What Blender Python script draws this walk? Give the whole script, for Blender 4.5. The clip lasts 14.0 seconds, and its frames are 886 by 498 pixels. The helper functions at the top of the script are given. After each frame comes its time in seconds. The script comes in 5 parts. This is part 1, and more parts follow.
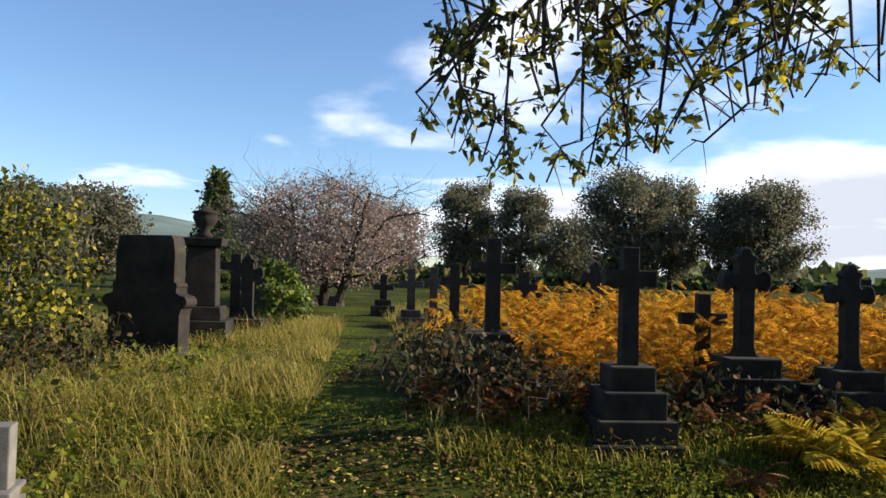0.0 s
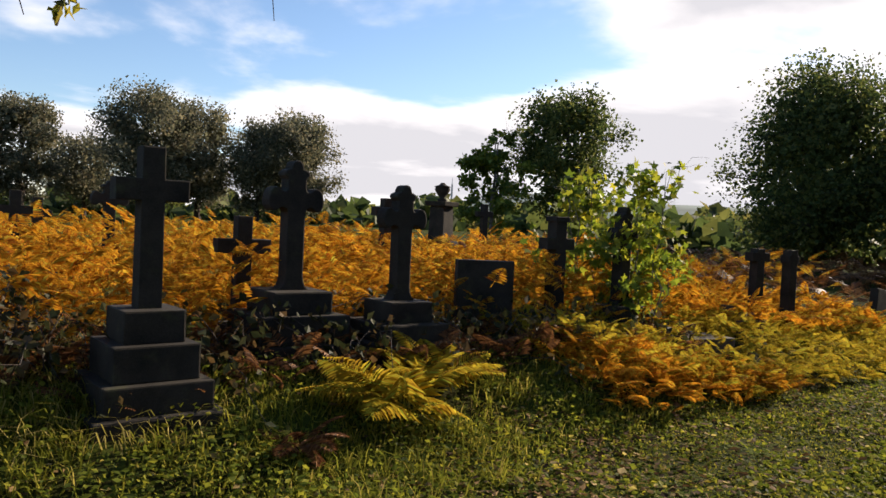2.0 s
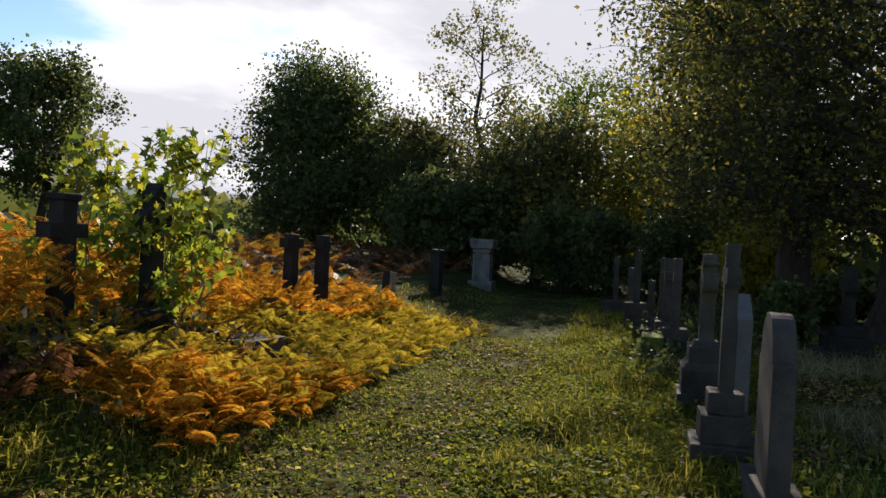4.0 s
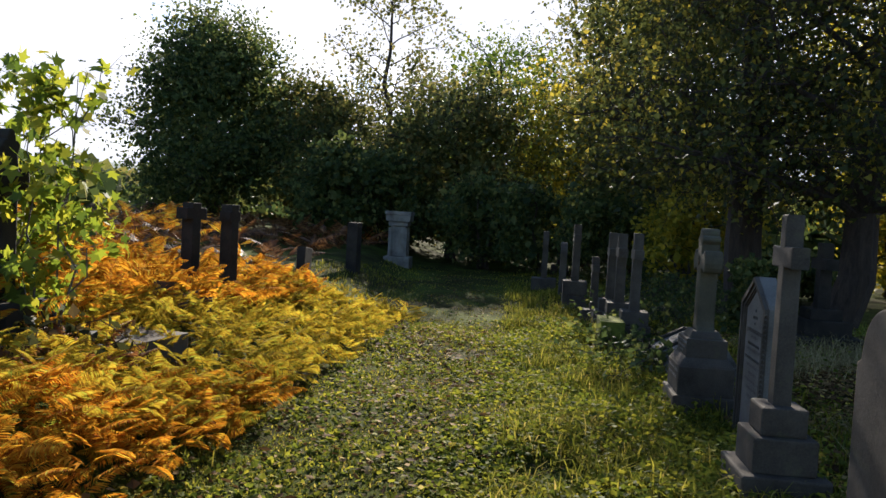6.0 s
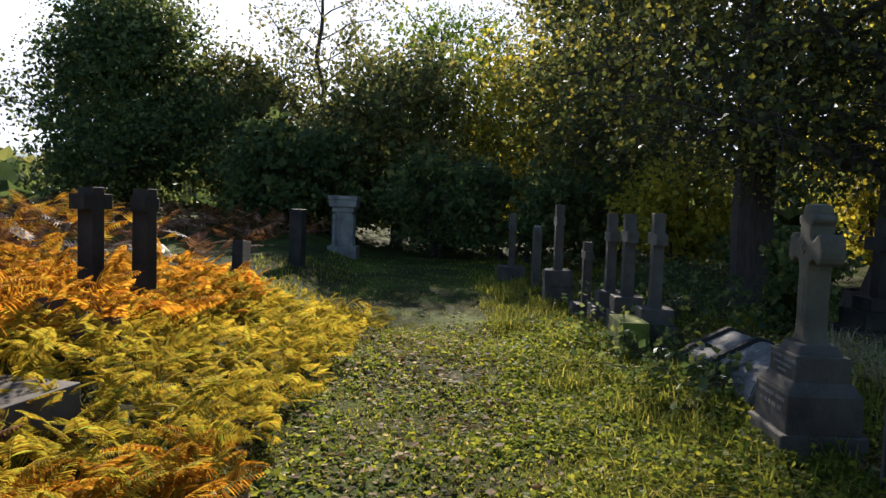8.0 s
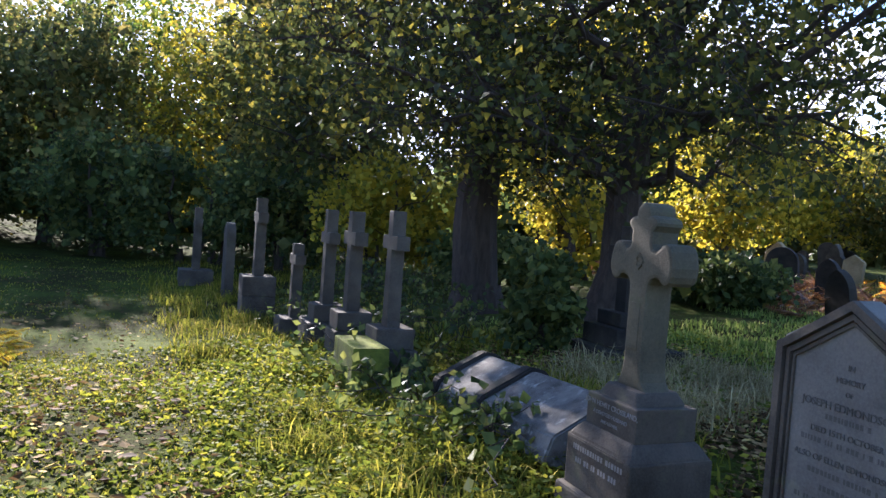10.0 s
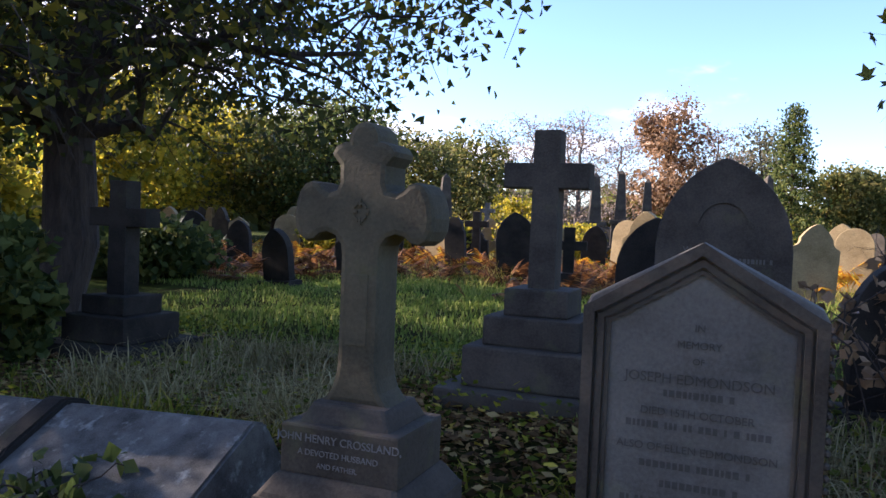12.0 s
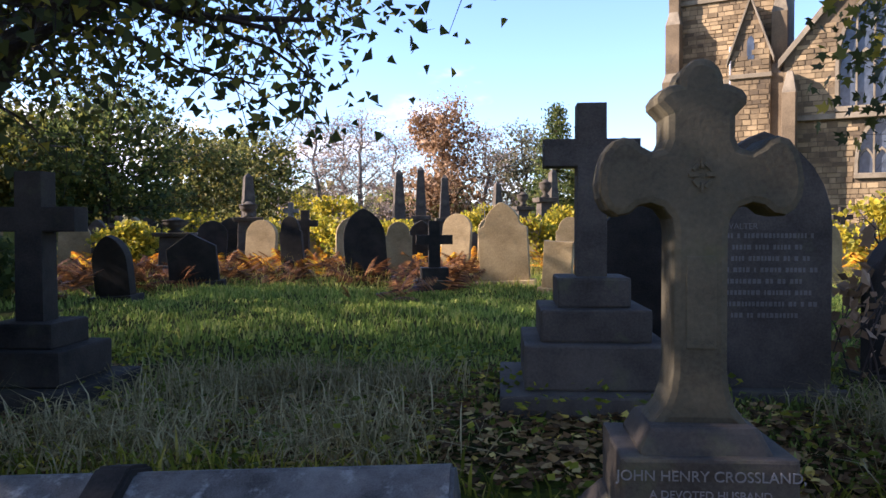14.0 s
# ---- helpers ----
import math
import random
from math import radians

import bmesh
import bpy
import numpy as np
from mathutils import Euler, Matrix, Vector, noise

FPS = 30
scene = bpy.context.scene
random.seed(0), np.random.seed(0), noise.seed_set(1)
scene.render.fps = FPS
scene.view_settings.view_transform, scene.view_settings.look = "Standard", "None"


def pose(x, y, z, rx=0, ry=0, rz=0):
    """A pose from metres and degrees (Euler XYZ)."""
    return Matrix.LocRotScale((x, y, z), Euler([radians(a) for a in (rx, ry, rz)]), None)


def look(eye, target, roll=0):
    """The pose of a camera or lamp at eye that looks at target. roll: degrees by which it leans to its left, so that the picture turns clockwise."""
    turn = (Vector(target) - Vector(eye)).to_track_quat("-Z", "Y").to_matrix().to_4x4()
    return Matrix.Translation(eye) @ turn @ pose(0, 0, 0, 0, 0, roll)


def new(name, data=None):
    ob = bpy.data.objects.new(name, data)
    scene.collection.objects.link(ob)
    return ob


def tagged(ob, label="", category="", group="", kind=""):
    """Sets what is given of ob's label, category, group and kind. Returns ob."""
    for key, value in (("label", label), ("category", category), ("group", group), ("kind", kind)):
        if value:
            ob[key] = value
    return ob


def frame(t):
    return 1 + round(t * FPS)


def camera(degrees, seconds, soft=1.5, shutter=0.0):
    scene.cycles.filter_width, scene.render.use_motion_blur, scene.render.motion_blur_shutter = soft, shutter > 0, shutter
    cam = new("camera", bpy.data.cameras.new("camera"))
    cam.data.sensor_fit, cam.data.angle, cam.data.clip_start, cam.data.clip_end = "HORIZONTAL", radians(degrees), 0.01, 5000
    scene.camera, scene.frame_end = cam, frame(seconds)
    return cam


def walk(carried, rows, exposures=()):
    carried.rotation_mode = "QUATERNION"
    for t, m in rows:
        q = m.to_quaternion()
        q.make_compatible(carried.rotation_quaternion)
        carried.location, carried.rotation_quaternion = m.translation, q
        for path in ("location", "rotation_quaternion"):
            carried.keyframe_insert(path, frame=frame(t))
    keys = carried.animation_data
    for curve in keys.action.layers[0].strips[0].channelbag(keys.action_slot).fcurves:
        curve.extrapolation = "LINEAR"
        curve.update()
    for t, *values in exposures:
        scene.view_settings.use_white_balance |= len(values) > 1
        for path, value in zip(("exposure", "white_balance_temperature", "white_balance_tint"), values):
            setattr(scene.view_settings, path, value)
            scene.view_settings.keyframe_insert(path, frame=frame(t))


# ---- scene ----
cam = camera(60.2, 14.0)
METRES, EYE, TILT, LEAN, TURN = 12.5, 1.8, 0.0, 0.0, 0.0
ROWS = [
    (0.0, 0.0, 0.0, 0.0, -0.05, 1.99, -1.51),
    (0.5, -0.0007, 0.032, 0.0004, -3.12, 0.46, -0.95),
    (1.0, 0.0131, 0.068, -0.0035, -15.5, 0.08, -1.87),
    (1.5, 0.0224, 0.1042, -0.0071, -27.55, -1.84, -2.57),
    (2.0, 0.0351, 0.1369, -0.0095, -34.51, -1.86, -2.72),
    (2.5, 0.0509, 0.1685, -0.0098, -47.33, -1.54, -3.24),
    (3.0, 0.067, 0.1999, -0.0112, -56.57, -1.58, -2.51),
    (3.5, 0.0876, 0.2277, -0.0113, -65.74, -0.88, -2.83),
    (6.0, 0.2181, 0.321, -0.0169, -79.43, -2.72, -3.29),
    (6.5, 0.2546, 0.3402, -0.0177, -80.21, -3.02, -2.78),
    (7.0, 0.2921, 0.3591, -0.0199, -81.53, -3.16, -2.75),
    (9.5, 0.476, 0.4043, -0.0251, -97.97, -3.36, -2.75),
    (10.0, 0.5143, 0.403, -0.0283, -108.46, -2.38, -4.26),
    (10.5, 0.5529, 0.4023, -0.0296, -124.68, -2.55, -3.79),
    (11.0, 0.5874, 0.4016, -0.0323, -135.55, -2.74, -2.46),
    (11.5, 0.6253, 0.4017, -0.0361, -148.8, -2.03, -3.62),
    (12.0, 0.6624, 0.4034, -0.0412, -155.06, -1.92, -2.29),
    (12.5, 0.6973, 0.4055, -0.0436, -160.78, -1.77, -2.26),
    (13.0, 0.7283, 0.4037, -0.0454, -164.79, -1.29, -1.06),
    (13.5, 0.7591, 0.3969, -0.0469, -171.47, -1.51, -0.37),
    (14.0, 0.7889, 0.3922, -0.0491, -172.72, -1.53, 0.15),
]
EXPO = [(0.0, 0.95, 6200, 12), (1.0, 1.0, 6600, 14), (2.0, 0.9, 6850, 15), (3.5, 0.85, 6700, 15), (6.0, 1.4, 6300, 14), (7.2, 1.5, 6200, 14), (9.3, 1.85, 5900, 17), (10.0, 2.45, 5700, 21), (10.6, 2.35, 5850, 24), (11.2, 2.1, 6000, 25), (12.0, 1.95, 6050, 26), (14.0, 1.95, 6100, 26)]
walk(cam, [(t, pose(0, 0, EYE, TILT, LEAN, TURN) @ pose(METRES * x, METRES * y, METRES * z, 90 + pitch, roll, yaw)) for t, x, y, z, yaw, pitch, roll in ROWS], EXPO)

# ---- world and sun ----
SUN_YAW, SUN_EL = -85.0, 25.0
SUN_DIR = Vector((-math.sin(radians(SUN_YAW)) * math.cos(radians(SUN_EL)), math.cos(radians(SUN_YAW)) * math.cos(radians(SUN_EL)), math.sin(radians(SUN_EL))))
sun_data = bpy.data.lights.new("sun", "SUN")
sun_data.energy, sun_data.angle, sun_data.color = 5.0, radians(0.6), (1.0, 0.9, 0.74)
sun = new("sun", sun_data)
sun.matrix_world = look(SUN_DIR * 60, (0, 0, 0))


def node(tree, kind, x=0, **values):
    n = tree.nodes.new(kind)
    for key, value in values.items():
        n.inputs[key.replace("_", " ")].default_value = value
    return n


def ramp(tree, stops, mode="LINEAR"):
    n = tree.nodes.new("ShaderNodeValToRGB")
    n.color_ramp.interpolation = mode
    while len(n.color_ramp.elements) < len(stops):
        n.color_ramp.elements.new(0.5)
    for e, (p, c) in zip(n.color_ramp.elements, stops):
        e.position, e.color = p, (*c, 1) if len(c) == 3 else c
    return n


def maths(tree, op, a, b=None, clamp=False):
    n = tree.nodes.new("ShaderNodeMath")
    n.operation, n.use_clamp = op, clamp
    for i, v in enumerate((a, b)):
        if v is None:
            continue
        if isinstance(v, (int, float)):
            n.inputs[i].default_value = v
        else:
            tree.links.new(v, n.inputs[i])
    return n.outputs[0]


def build_world():
    world = bpy.data.worlds.new("sky")
    scene.world = world
    world.use_nodes = True
    t = world.node_tree
    t.nodes.clear()
    out = t.nodes.new("ShaderNodeOutputWorld")
    bg = t.nodes.new("ShaderNodeBackground")
    bg.inputs["Strength"].default_value = 0.096
    sky = t.nodes.new("ShaderNodeTexSky")
    sky.sky_type = "NISHITA"
    sky.sun_disc = False
    sky.sun_elevation, sky.sun_rotation = radians(SUN_EL), radians(-SUN_YAW)
    sky.air_density, sky.dust_density, sky.ozone_density = 1.0, 0.25, 4.0
    co = t.nodes.new("ShaderNodeTexCoord")
    sep = t.nodes.new("ShaderNodeSeparateXYZ")
    t.links.new(co.outputs["Generated"], sep.inputs[0])
    up = maths(t, "ADD", maths(t, "MAXIMUM", sep.outputs[2], 0.0), 0.13)
    flat = t.nodes.new("ShaderNodeCombineXYZ")
    t.links.new(maths(t, "DIVIDE", sep.outputs[0], up), flat.inputs[0])
    t.links.new(maths(t, "DIVIDE", sep.outputs[1], up), flat.inputs[1])
    nz = node(t, "ShaderNodeTexNoise", Scale=0.62, Detail=8.0, Roughness=0.52, Distortion=0.25)
    t.links.new(flat.outputs[0], nz.inputs["Vector"])
    # cloudier towards the sun's side, clear opposite
    side = maths(t, "MULTIPLY", sep.outputs[0], 0.235)
    low = maths(t, "MULTIPLY", sep.outputs[2], -0.32)
    fair = maths(t, "MULTIPLY", sep.outputs[1], 0.055)
    cover = maths(t, "ADD", maths(t, "ADD", maths(t, "ADD", nz.outputs[0], side), low), fair)
    mask = ramp(t, [(0.49, (0, 0, 0)), (0.61, (1, 1, 1))], "EASE")
    t.links.new(cover, mask.inputs[0])
    shade = ramp(t, [(0.54, (7.6, 7.6, 7.7)), (0.68, (4.3, 4.45, 4.8))])
    t.links.new(cover, shade.inputs[0])
    mix = t.nodes.new("ShaderNodeMix")
    mix.data_type = "RGBA"
    t.links.new(mask.outputs[0], mix.inputs[0])
    t.links.new(sky.outputs[0], mix.inputs[6])
    t.links.new(shade.outputs[0], mix.inputs[7])
    t.links.new(mix.outputs[2], bg.inputs[0])
    t.links.new(bg.outputs[0], out.inputs[0])


build_world()

# ---- materials ----
MATS = {}


def base_mat(name):
    m = bpy.data.materials.new(name)
    m.use_nodes = True
    t = m.node_tree
    return m, t, t.nodes["Principled BSDF"]


def stone(name, dark, light, moss=(0.09, 0.10, 0.03), moss_amount=0.35, rough=0.85, scale=3.0, bump=0.35):
    m, t, p = base_mat(name)
    co = t.nodes.new("ShaderNodeTexCoord")
    big = node(t, "ShaderNodeTexNoise", Scale=scale, Detail=6.0, Roughness=0.6)
    fine = node(t, "ShaderNodeTexNoise", Scale=scale * 28, Detail=5.0, Roughness=0.7)
    spot = node(t, "ShaderNodeTexNoise", Scale=scale * 1.7, Detail=9.0, Roughness=0.65)
    for n in (big, fine, spot):
        t.links.new(co.outputs["Object"], n.inputs["Vector"])
    mixf = maths(t, "ADD", maths(t, "MULTIPLY", big.outputs[0], 0.65), maths(t, "MULTIPLY", fine.outputs[0], 0.35))
    r = ramp(t, [(0.36, dark), (0.66, light)])
    t.links.new(mixf, r.inputs[0])
    mr = ramp(t, [(0.56, (0, 0, 0)), (0.70, (1, 1, 1))])
    t.links.new(spot.outputs[0], mr.inputs[0])
    mix = t.nodes.new("ShaderNodeMix")
    mix.data_type = "RGBA"
    t.links.new(maths(t, "MULTIPLY", mr.outputs[0], moss_amount), mix.inputs[0])
    t.links.new(r.outputs[0], mix.inputs[6])
    mix.inputs[7].default_value = (*moss, 1)
    t.links.new(mix.outputs[2], p.inputs["Base Color"])
    p.inputs["Roughness"].default_value = rough
    p.inputs["Specular IOR Level"].default_value = 0.2
    b = node(t, "ShaderNodeBump", Strength=bump, Distance=0.02)
    t.links.new(mixf, b.inputs["Height"])
    t.links.new(b.outputs[0], p.inputs["Normal"])
    MATS[name] = m
    return m


def leafy(name, stops, trans=0.45, rough=0.55, spec=0.3):
    """Leaves: colour by island, light passing through."""
    m, t, p = base_mat(name)
    geo = t.nodes.new("ShaderNodeNewGeometry")
    r = ramp(t, stops)
    t.links.new(geo.outputs["Random Per Island"], r.inputs[0])
    co = t.nodes.new("ShaderNodeTexCoord")
    nz = node(t, "ShaderNodeTexNoise", Scale=0.9, Detail=4.0)
    t.links.new(co.outputs["Object"], nz.inputs["Vector"])
    hsv = t.nodes.new("ShaderNodeHueSaturation")
    t.links.new(maths(t, "ADD", maths(t, "MULTIPLY", nz.outputs[0], 1.1), 0.45), hsv.inputs["Value"])
    t.links.new(r.outputs[0], hsv.inputs["Color"])
    t.links.new(hsv.outputs[0], p.inputs["Base Color"])
    p.inputs["Roughness"].default_value = rough
    p.inputs["Specular IOR Level"].default_value = spec
    tr = t.nodes.new("ShaderNodeBsdfTranslucent")
    t.links.new(hsv.outputs[0], tr.inputs["Color"])
    mix = t.nodes.new("ShaderNodeMixShader")
    mix.inputs[0].default_value = trans
    t.links.new(p.outputs[0], mix.inputs[1])
    t.links.new(tr.outputs[0], mix.inputs[2])
    t.links.new(mix.outputs[0], t.nodes["Material Output"].inputs["Surface"])
    MATS[name] = m
    return m


def bark(name, dark, light, scale=6.0):
    m, t, p = base_mat(name)
    co = t.nodes.new("ShaderNodeTexCoord")
    mp = t.nodes.new("ShaderNodeMapping")
    mp.inputs["Scale"].default_value = (scale, scale, scale * 0.22)
    t.links.new(co.outputs["Object"], mp.inputs["Vector"])
    nz = node(t, "ShaderNodeTexNoise", Scale=3.0, Detail=8.0, Roughness=0.7, Distortion=0.4)
    t.links.new(mp.outputs[0], nz.inputs["Vector"])
    r = ramp(t, [(0.35, dark), (0.65, light)])
    t.links.new(nz.outputs[0], r.inputs[0])
    t.links.new(r.outputs[0], p.inputs["Base Color"])
    p.inputs["Roughness"].default_value = 0.9
    b = node(t, "ShaderNodeBump", Strength=0.7, Distance=0.04)
    t.links.new(nz.outputs[0], b.inputs["Height"])
    t.links.new(b.outputs[0], p.inputs["Normal"])
    MATS[name] = m
    return m


def soil(name):
    """Trodden earth, short turf and old leaves, in patches."""
    m, t, p = base_mat(name)
    co = t.nodes.new("ShaderNodeTexCoord")
    a = node(t, "ShaderNodeTexNoise", Scale=0.8, Detail=6.0, Roughness=0.6)
    b = node(t, "ShaderNodeTexNoise", Scale=22.0, Detail=6.0, Roughness=0.7)
    for n in (a, b):
        t.links.new(co.outputs["Object"], n.inputs["Vector"])
    f = maths(t, "ADD", maths(t, "MULTIPLY", a.outputs[0], 0.5), maths(t, "MULTIPLY", b.outputs[0], 0.5))
    r = ramp(t, [(0.36, (0.016, 0.013, 0.006)), (0.47, (0.034, 0.034, 0.009)), (0.56, (0.056, 0.074, 0.012)), (0.68, (0.095, 0.10, 0.022))])
    t.links.new(f, r.inputs[0])
    t.links.new(r.outputs[0], p.inputs["Base Color"])
    p.inputs["Roughness"].default_value = 0.95
    p.inputs["Specular IOR Level"].default_value = 0.03
    bp = node(t, "ShaderNodeBump", Strength=0.8, Distance=0.05)
    t.links.new(f, bp.inputs["Height"])
    t.links.new(bp.outputs[0], p.inputs["Normal"])
    MATS[name] = m


def plain(name, colour, rough=0.6, metal=0.0, amount=0.25, scale=9.0):
    m, t, p = base_mat(name)
    co = t.nodes.new("ShaderNodeTexCoord")
    nz = node(t, "ShaderNodeTexNoise", Scale=scale, Detail=6.0)
    t.links.new(co.outputs["Object"], nz.inputs["Vector"])
    r = ramp(t, [(0.3, tuple(c * (1 - amount) for c in colour)), (0.7, tuple(min(1, c * (1 + amount)) for c in colour))])
    t.links.new(nz.outputs[0], r.inputs[0])
    t.links.new(r.outputs[0], p.inputs["Base Color"])
    p.inputs["Roughness"].default_value, p.inputs["Metallic"].default_value = rough, metal
    MATS[name] = m


stone("sooty_stone", (0.012, 0.010, 0.008), (0.048, 0.039, 0.029), moss=(0.07, 0.075, 0.03), moss_amount=0.4)
stone("grey_stone", (0.036, 0.029, 0.022), (0.108, 0.088, 0.066), moss=(0.12, 0.12, 0.05), moss_amount=0.4)
stone("green_stone", (0.052, 0.044, 0.028), (0.128, 0.108, 0.066), moss=(0.085, 0.085, 0.035), moss_amount=0.7)
stone("pale_stone", (0.085, 0.076, 0.064), (0.25, 0.228, 0.19), moss=(0.20, 0.20, 0.10), moss_amount=0.3)
stone("panel_stone", (0.085, 0.077, 0.066), (0.185, 0.168, 0.142), moss=(0.17, 0.165, 0.10), moss_amount=0.4)
stone("lichen_stone", (0.045, 0.040, 0.034), (0.185, 0.170, 0.145), moss=(0.34, 0.33, 0.29), moss_amount=0.8, scale=7.0, bump=0.5)
stone("buff_stone", (0.18, 0.125, 0.06), (0.40, 0.30, 0.155), moss=(0.08, 0.08, 0.05), moss_amount=0.5, scale=1.8)
stone("church_stone", (0.07, 0.050, 0.030), (0.20, 0.145, 0.085), moss=(0.05, 0.04, 0.03), moss_amount=0.6, scale=0.5)
stone("dressed_stone", (0.11, 0.088, 0.058), (0.27, 0.22, 0.15), moss=(0.07, 0.06, 0.045), moss_amount=0.5, scale=0.7)
stone("slate", (0.025, 0.025, 0.03), (0.06, 0.06, 0.07), moss_amount=0.1, scale=1.0)
stone("moss", (0.05, 0.06, 0.01), (0.20, 0.22, 0.03), moss=(0.26, 0.24, 0.03), moss_amount=0.6, rough=0.95, scale=9.0, bump=0.9)
stone("worn_letter", (0.060, 0.054, 0.046), (0.105, 0.095, 0.082), moss_amount=0.1)
stone("letter_stone", (0.15, 0.14, 0.13), (0.23, 0.215, 0.20), moss_amount=0.1)
soil("turf")
bark("bark_dark", (0.018, 0.011, 0.007), (0.058, 0.038, 0.024))
bark("bark_grey", (0.06, 0.05, 0.045), (0.17, 0.145, 0.125))
plain("glass_dark", (0.05, 0.06, 0.075), rough=0.12, amount=0.5, scale=2.0)
plain("metal_grey", (0.3, 0.3, 0.31), rough=0.5, metal=0.6)
leafy("leaf_dark", [(0, (0.035, 0.055, 0.018)), (0.6, (0.085, 0.115, 0.03)), (1, (0.2, 0.2, 0.05))], trans=0.5, spec=0.2)
leafy("leaf_olive", [(0, (0.06, 0.07, 0.02)), (0.6, (0.14, 0.145, 0.036)), (1, (0.28, 0.22, 0.06))], trans=0.5, spec=0.2)
# distant leaves: haze of the air put into a paler, greyer colour
leafy("leaf_far_hazed", [(0, (0.070, 0.076, 0.046)), (0.6, (0.155, 0.152, 0.090)), (1, (0.27, 0.225, 0.13))], trans=0.5, spec=0.2)
leafy("leaf_green", [(0.0, (0.05, 0.09, 0.015)), (0.6, (0.12, 0.17, 0.025)), (1.0, (0.25, 0.26, 0.03))])
leafy("leaf_sapling", [(0.0, (0.06, 0.10, 0.014)), (0.5, (0.20, 0.26, 0.022)), (1.0, (0.46, 0.41, 0.035))], trans=0.55)
leafy("leaf_yellow", [(0, (0.13, 0.15, 0.015)), (0.5, (0.34, 0.29, 0.03)), (1, (0.55, 0.4, 0.03))], trans=0.55, spec=0.2)
leafy("leaf_pink", [(0.0, (0.16, 0.12, 0.09)), (0.5, (0.31, 0.225, 0.17)), (1.0, (0.45, 0.34, 0.27))], trans=0.4)
leafy("leaf_rust", [(0.0, (0.16, 0.095, 0.05)), (0.5, (0.28, 0.165, 0.085)), (1.0, (0.36, 0.22, 0.12))], trans=0.35)
leafy("leaf_ash", [(0, (0.03, 0.04, 0.016)), (0.55, (0.09, 0.1, 0.02)), (0.75, (0.32, 0.28, 0.03)), (1, (0.55, 0.42, 0.03))], trans=0.5, spec=0.2)
leafy("leaf_maple", [(0, (0.035, 0.045, 0.016)), (0.7, (0.085, 0.095, 0.022)), (1, (0.36, 0.28, 0.035))], trans=0.5, spec=0.2)
leafy("bracken_gold", [(0, (0.25, 0.07, 0.009)), (0.45, (0.49, 0.20, 0.014)), (0.85, (0.62, 0.34, 0.028)), (1, (0.48, 0.40, 0.045))], trans=0.5, rough=0.8, spec=0.04)
leafy("bracken_yellow", [(0, (0.25, 0.135, 0.016)), (0.4, (0.46, 0.31, 0.025)), (0.8, (0.50, 0.41, 0.04)), (1, (0.28, 0.34, 0.04))], trans=0.5, rough=0.8, spec=0.04)
leafy("bracken_brown", [(0, (0.06, 0.025, 0.012)), (0.6, (0.17, 0.07, 0.025)), (1, (0.32, 0.15, 0.05))], trans=0.3, spec=0.1)
leafy("grass_green", [(0, (0.078, 0.088, 0.014)), (0.55, (0.19, 0.195, 0.023)), (0.85, (0.33, 0.29, 0.038)), (1, (0.42, 0.32, 0.08))], trans=0.5, rough=0.9, spec=0.02)
leafy("grass_lawn", [(0, (0.10, 0.145, 0.032)), (0.6, (0.22, 0.285, 0.055)), (1, (0.38, 0.37, 0.11))], trans=0.5, rough=0.9, spec=0.02)
leafy("grass_dry", [(0, (0.15, 0.13, 0.055)), (0.5, (0.29, 0.235, 0.11)), (1, (0.48, 0.40, 0.21))], trans=0.4, rough=0.9, spec=0.02)
leafy("grass_straw", [(0, (0.17, 0.16, 0.030)), (0.5, (0.36, 0.29, 0.065)), (1, (0.54, 0.42, 0.14))], trans=0.5, rough=0.9, spec=0.02)
leafy("herb", [(0, (0.05, 0.07, 0.012)), (0.6, (0.15, 0.175, 0.02)), (1, (0.32, 0.29, 0.03))], trans=0.5, rough=0.7, spec=0.1)
leafy("litter", [(0, (0.045, 0.026, 0.012)), (0.45, (0.14, 0.078, 0.032)), (0.8, (0.29, 0.19, 0.075)), (0.92, (0.42, 0.30, 0.12)), (1, (0.62, 0.46, 0.06))], trans=0.2, rough=0.8, spec=0.08)
leafy("bramble", [(0, (0.02, 0.026, 0.01)), (0.6, (0.055, 0.055, 0.018)), (1, (0.16, 0.09, 0.035))], trans=0.3, spec=0.12)

# ---- helpers for shapes ----
rng = np.random.default_rng(7)


def smooth(e0, e1, v):
    k = np.clip((np.asarray(v, float) - e0) / (e1 - e0), 0, 1)
    return k * k * (3 - 2 * k)


def ground_z(x, y):
    x, y = np.asarray(x, float), np.asarray(y, float)
    z = 0.42 * smooth(5.7, 7.4, y - 0.16 * np.clip(x - 6, 0, 20)) + 0.018 * np.clip(y - 7.4, 0, 40)
    z = z + 0.27 * smooth(3.7, 1.3, y)
    z = z + 0.035 * np.sin(x * 1.7 + 0.6 * y) * np.cos(y * 1.3 - 0.4 * x) + 0.02 * np.sin(3.9 * x + 1.1) * np.sin(3.3 * y)
    return z


def gz(x, y):
    return float(ground_z(x, y))


def mesh(name, verts, faces, mat=None):
    me = bpy.data.meshes.new(name)
    me.from_pydata(np.asarray(verts).tolist(), [], np.asarray(faces).tolist() if isinstance(faces, np.ndarray) else faces)
    if mat:
        me.materials.append(MATS[mat])
    return me


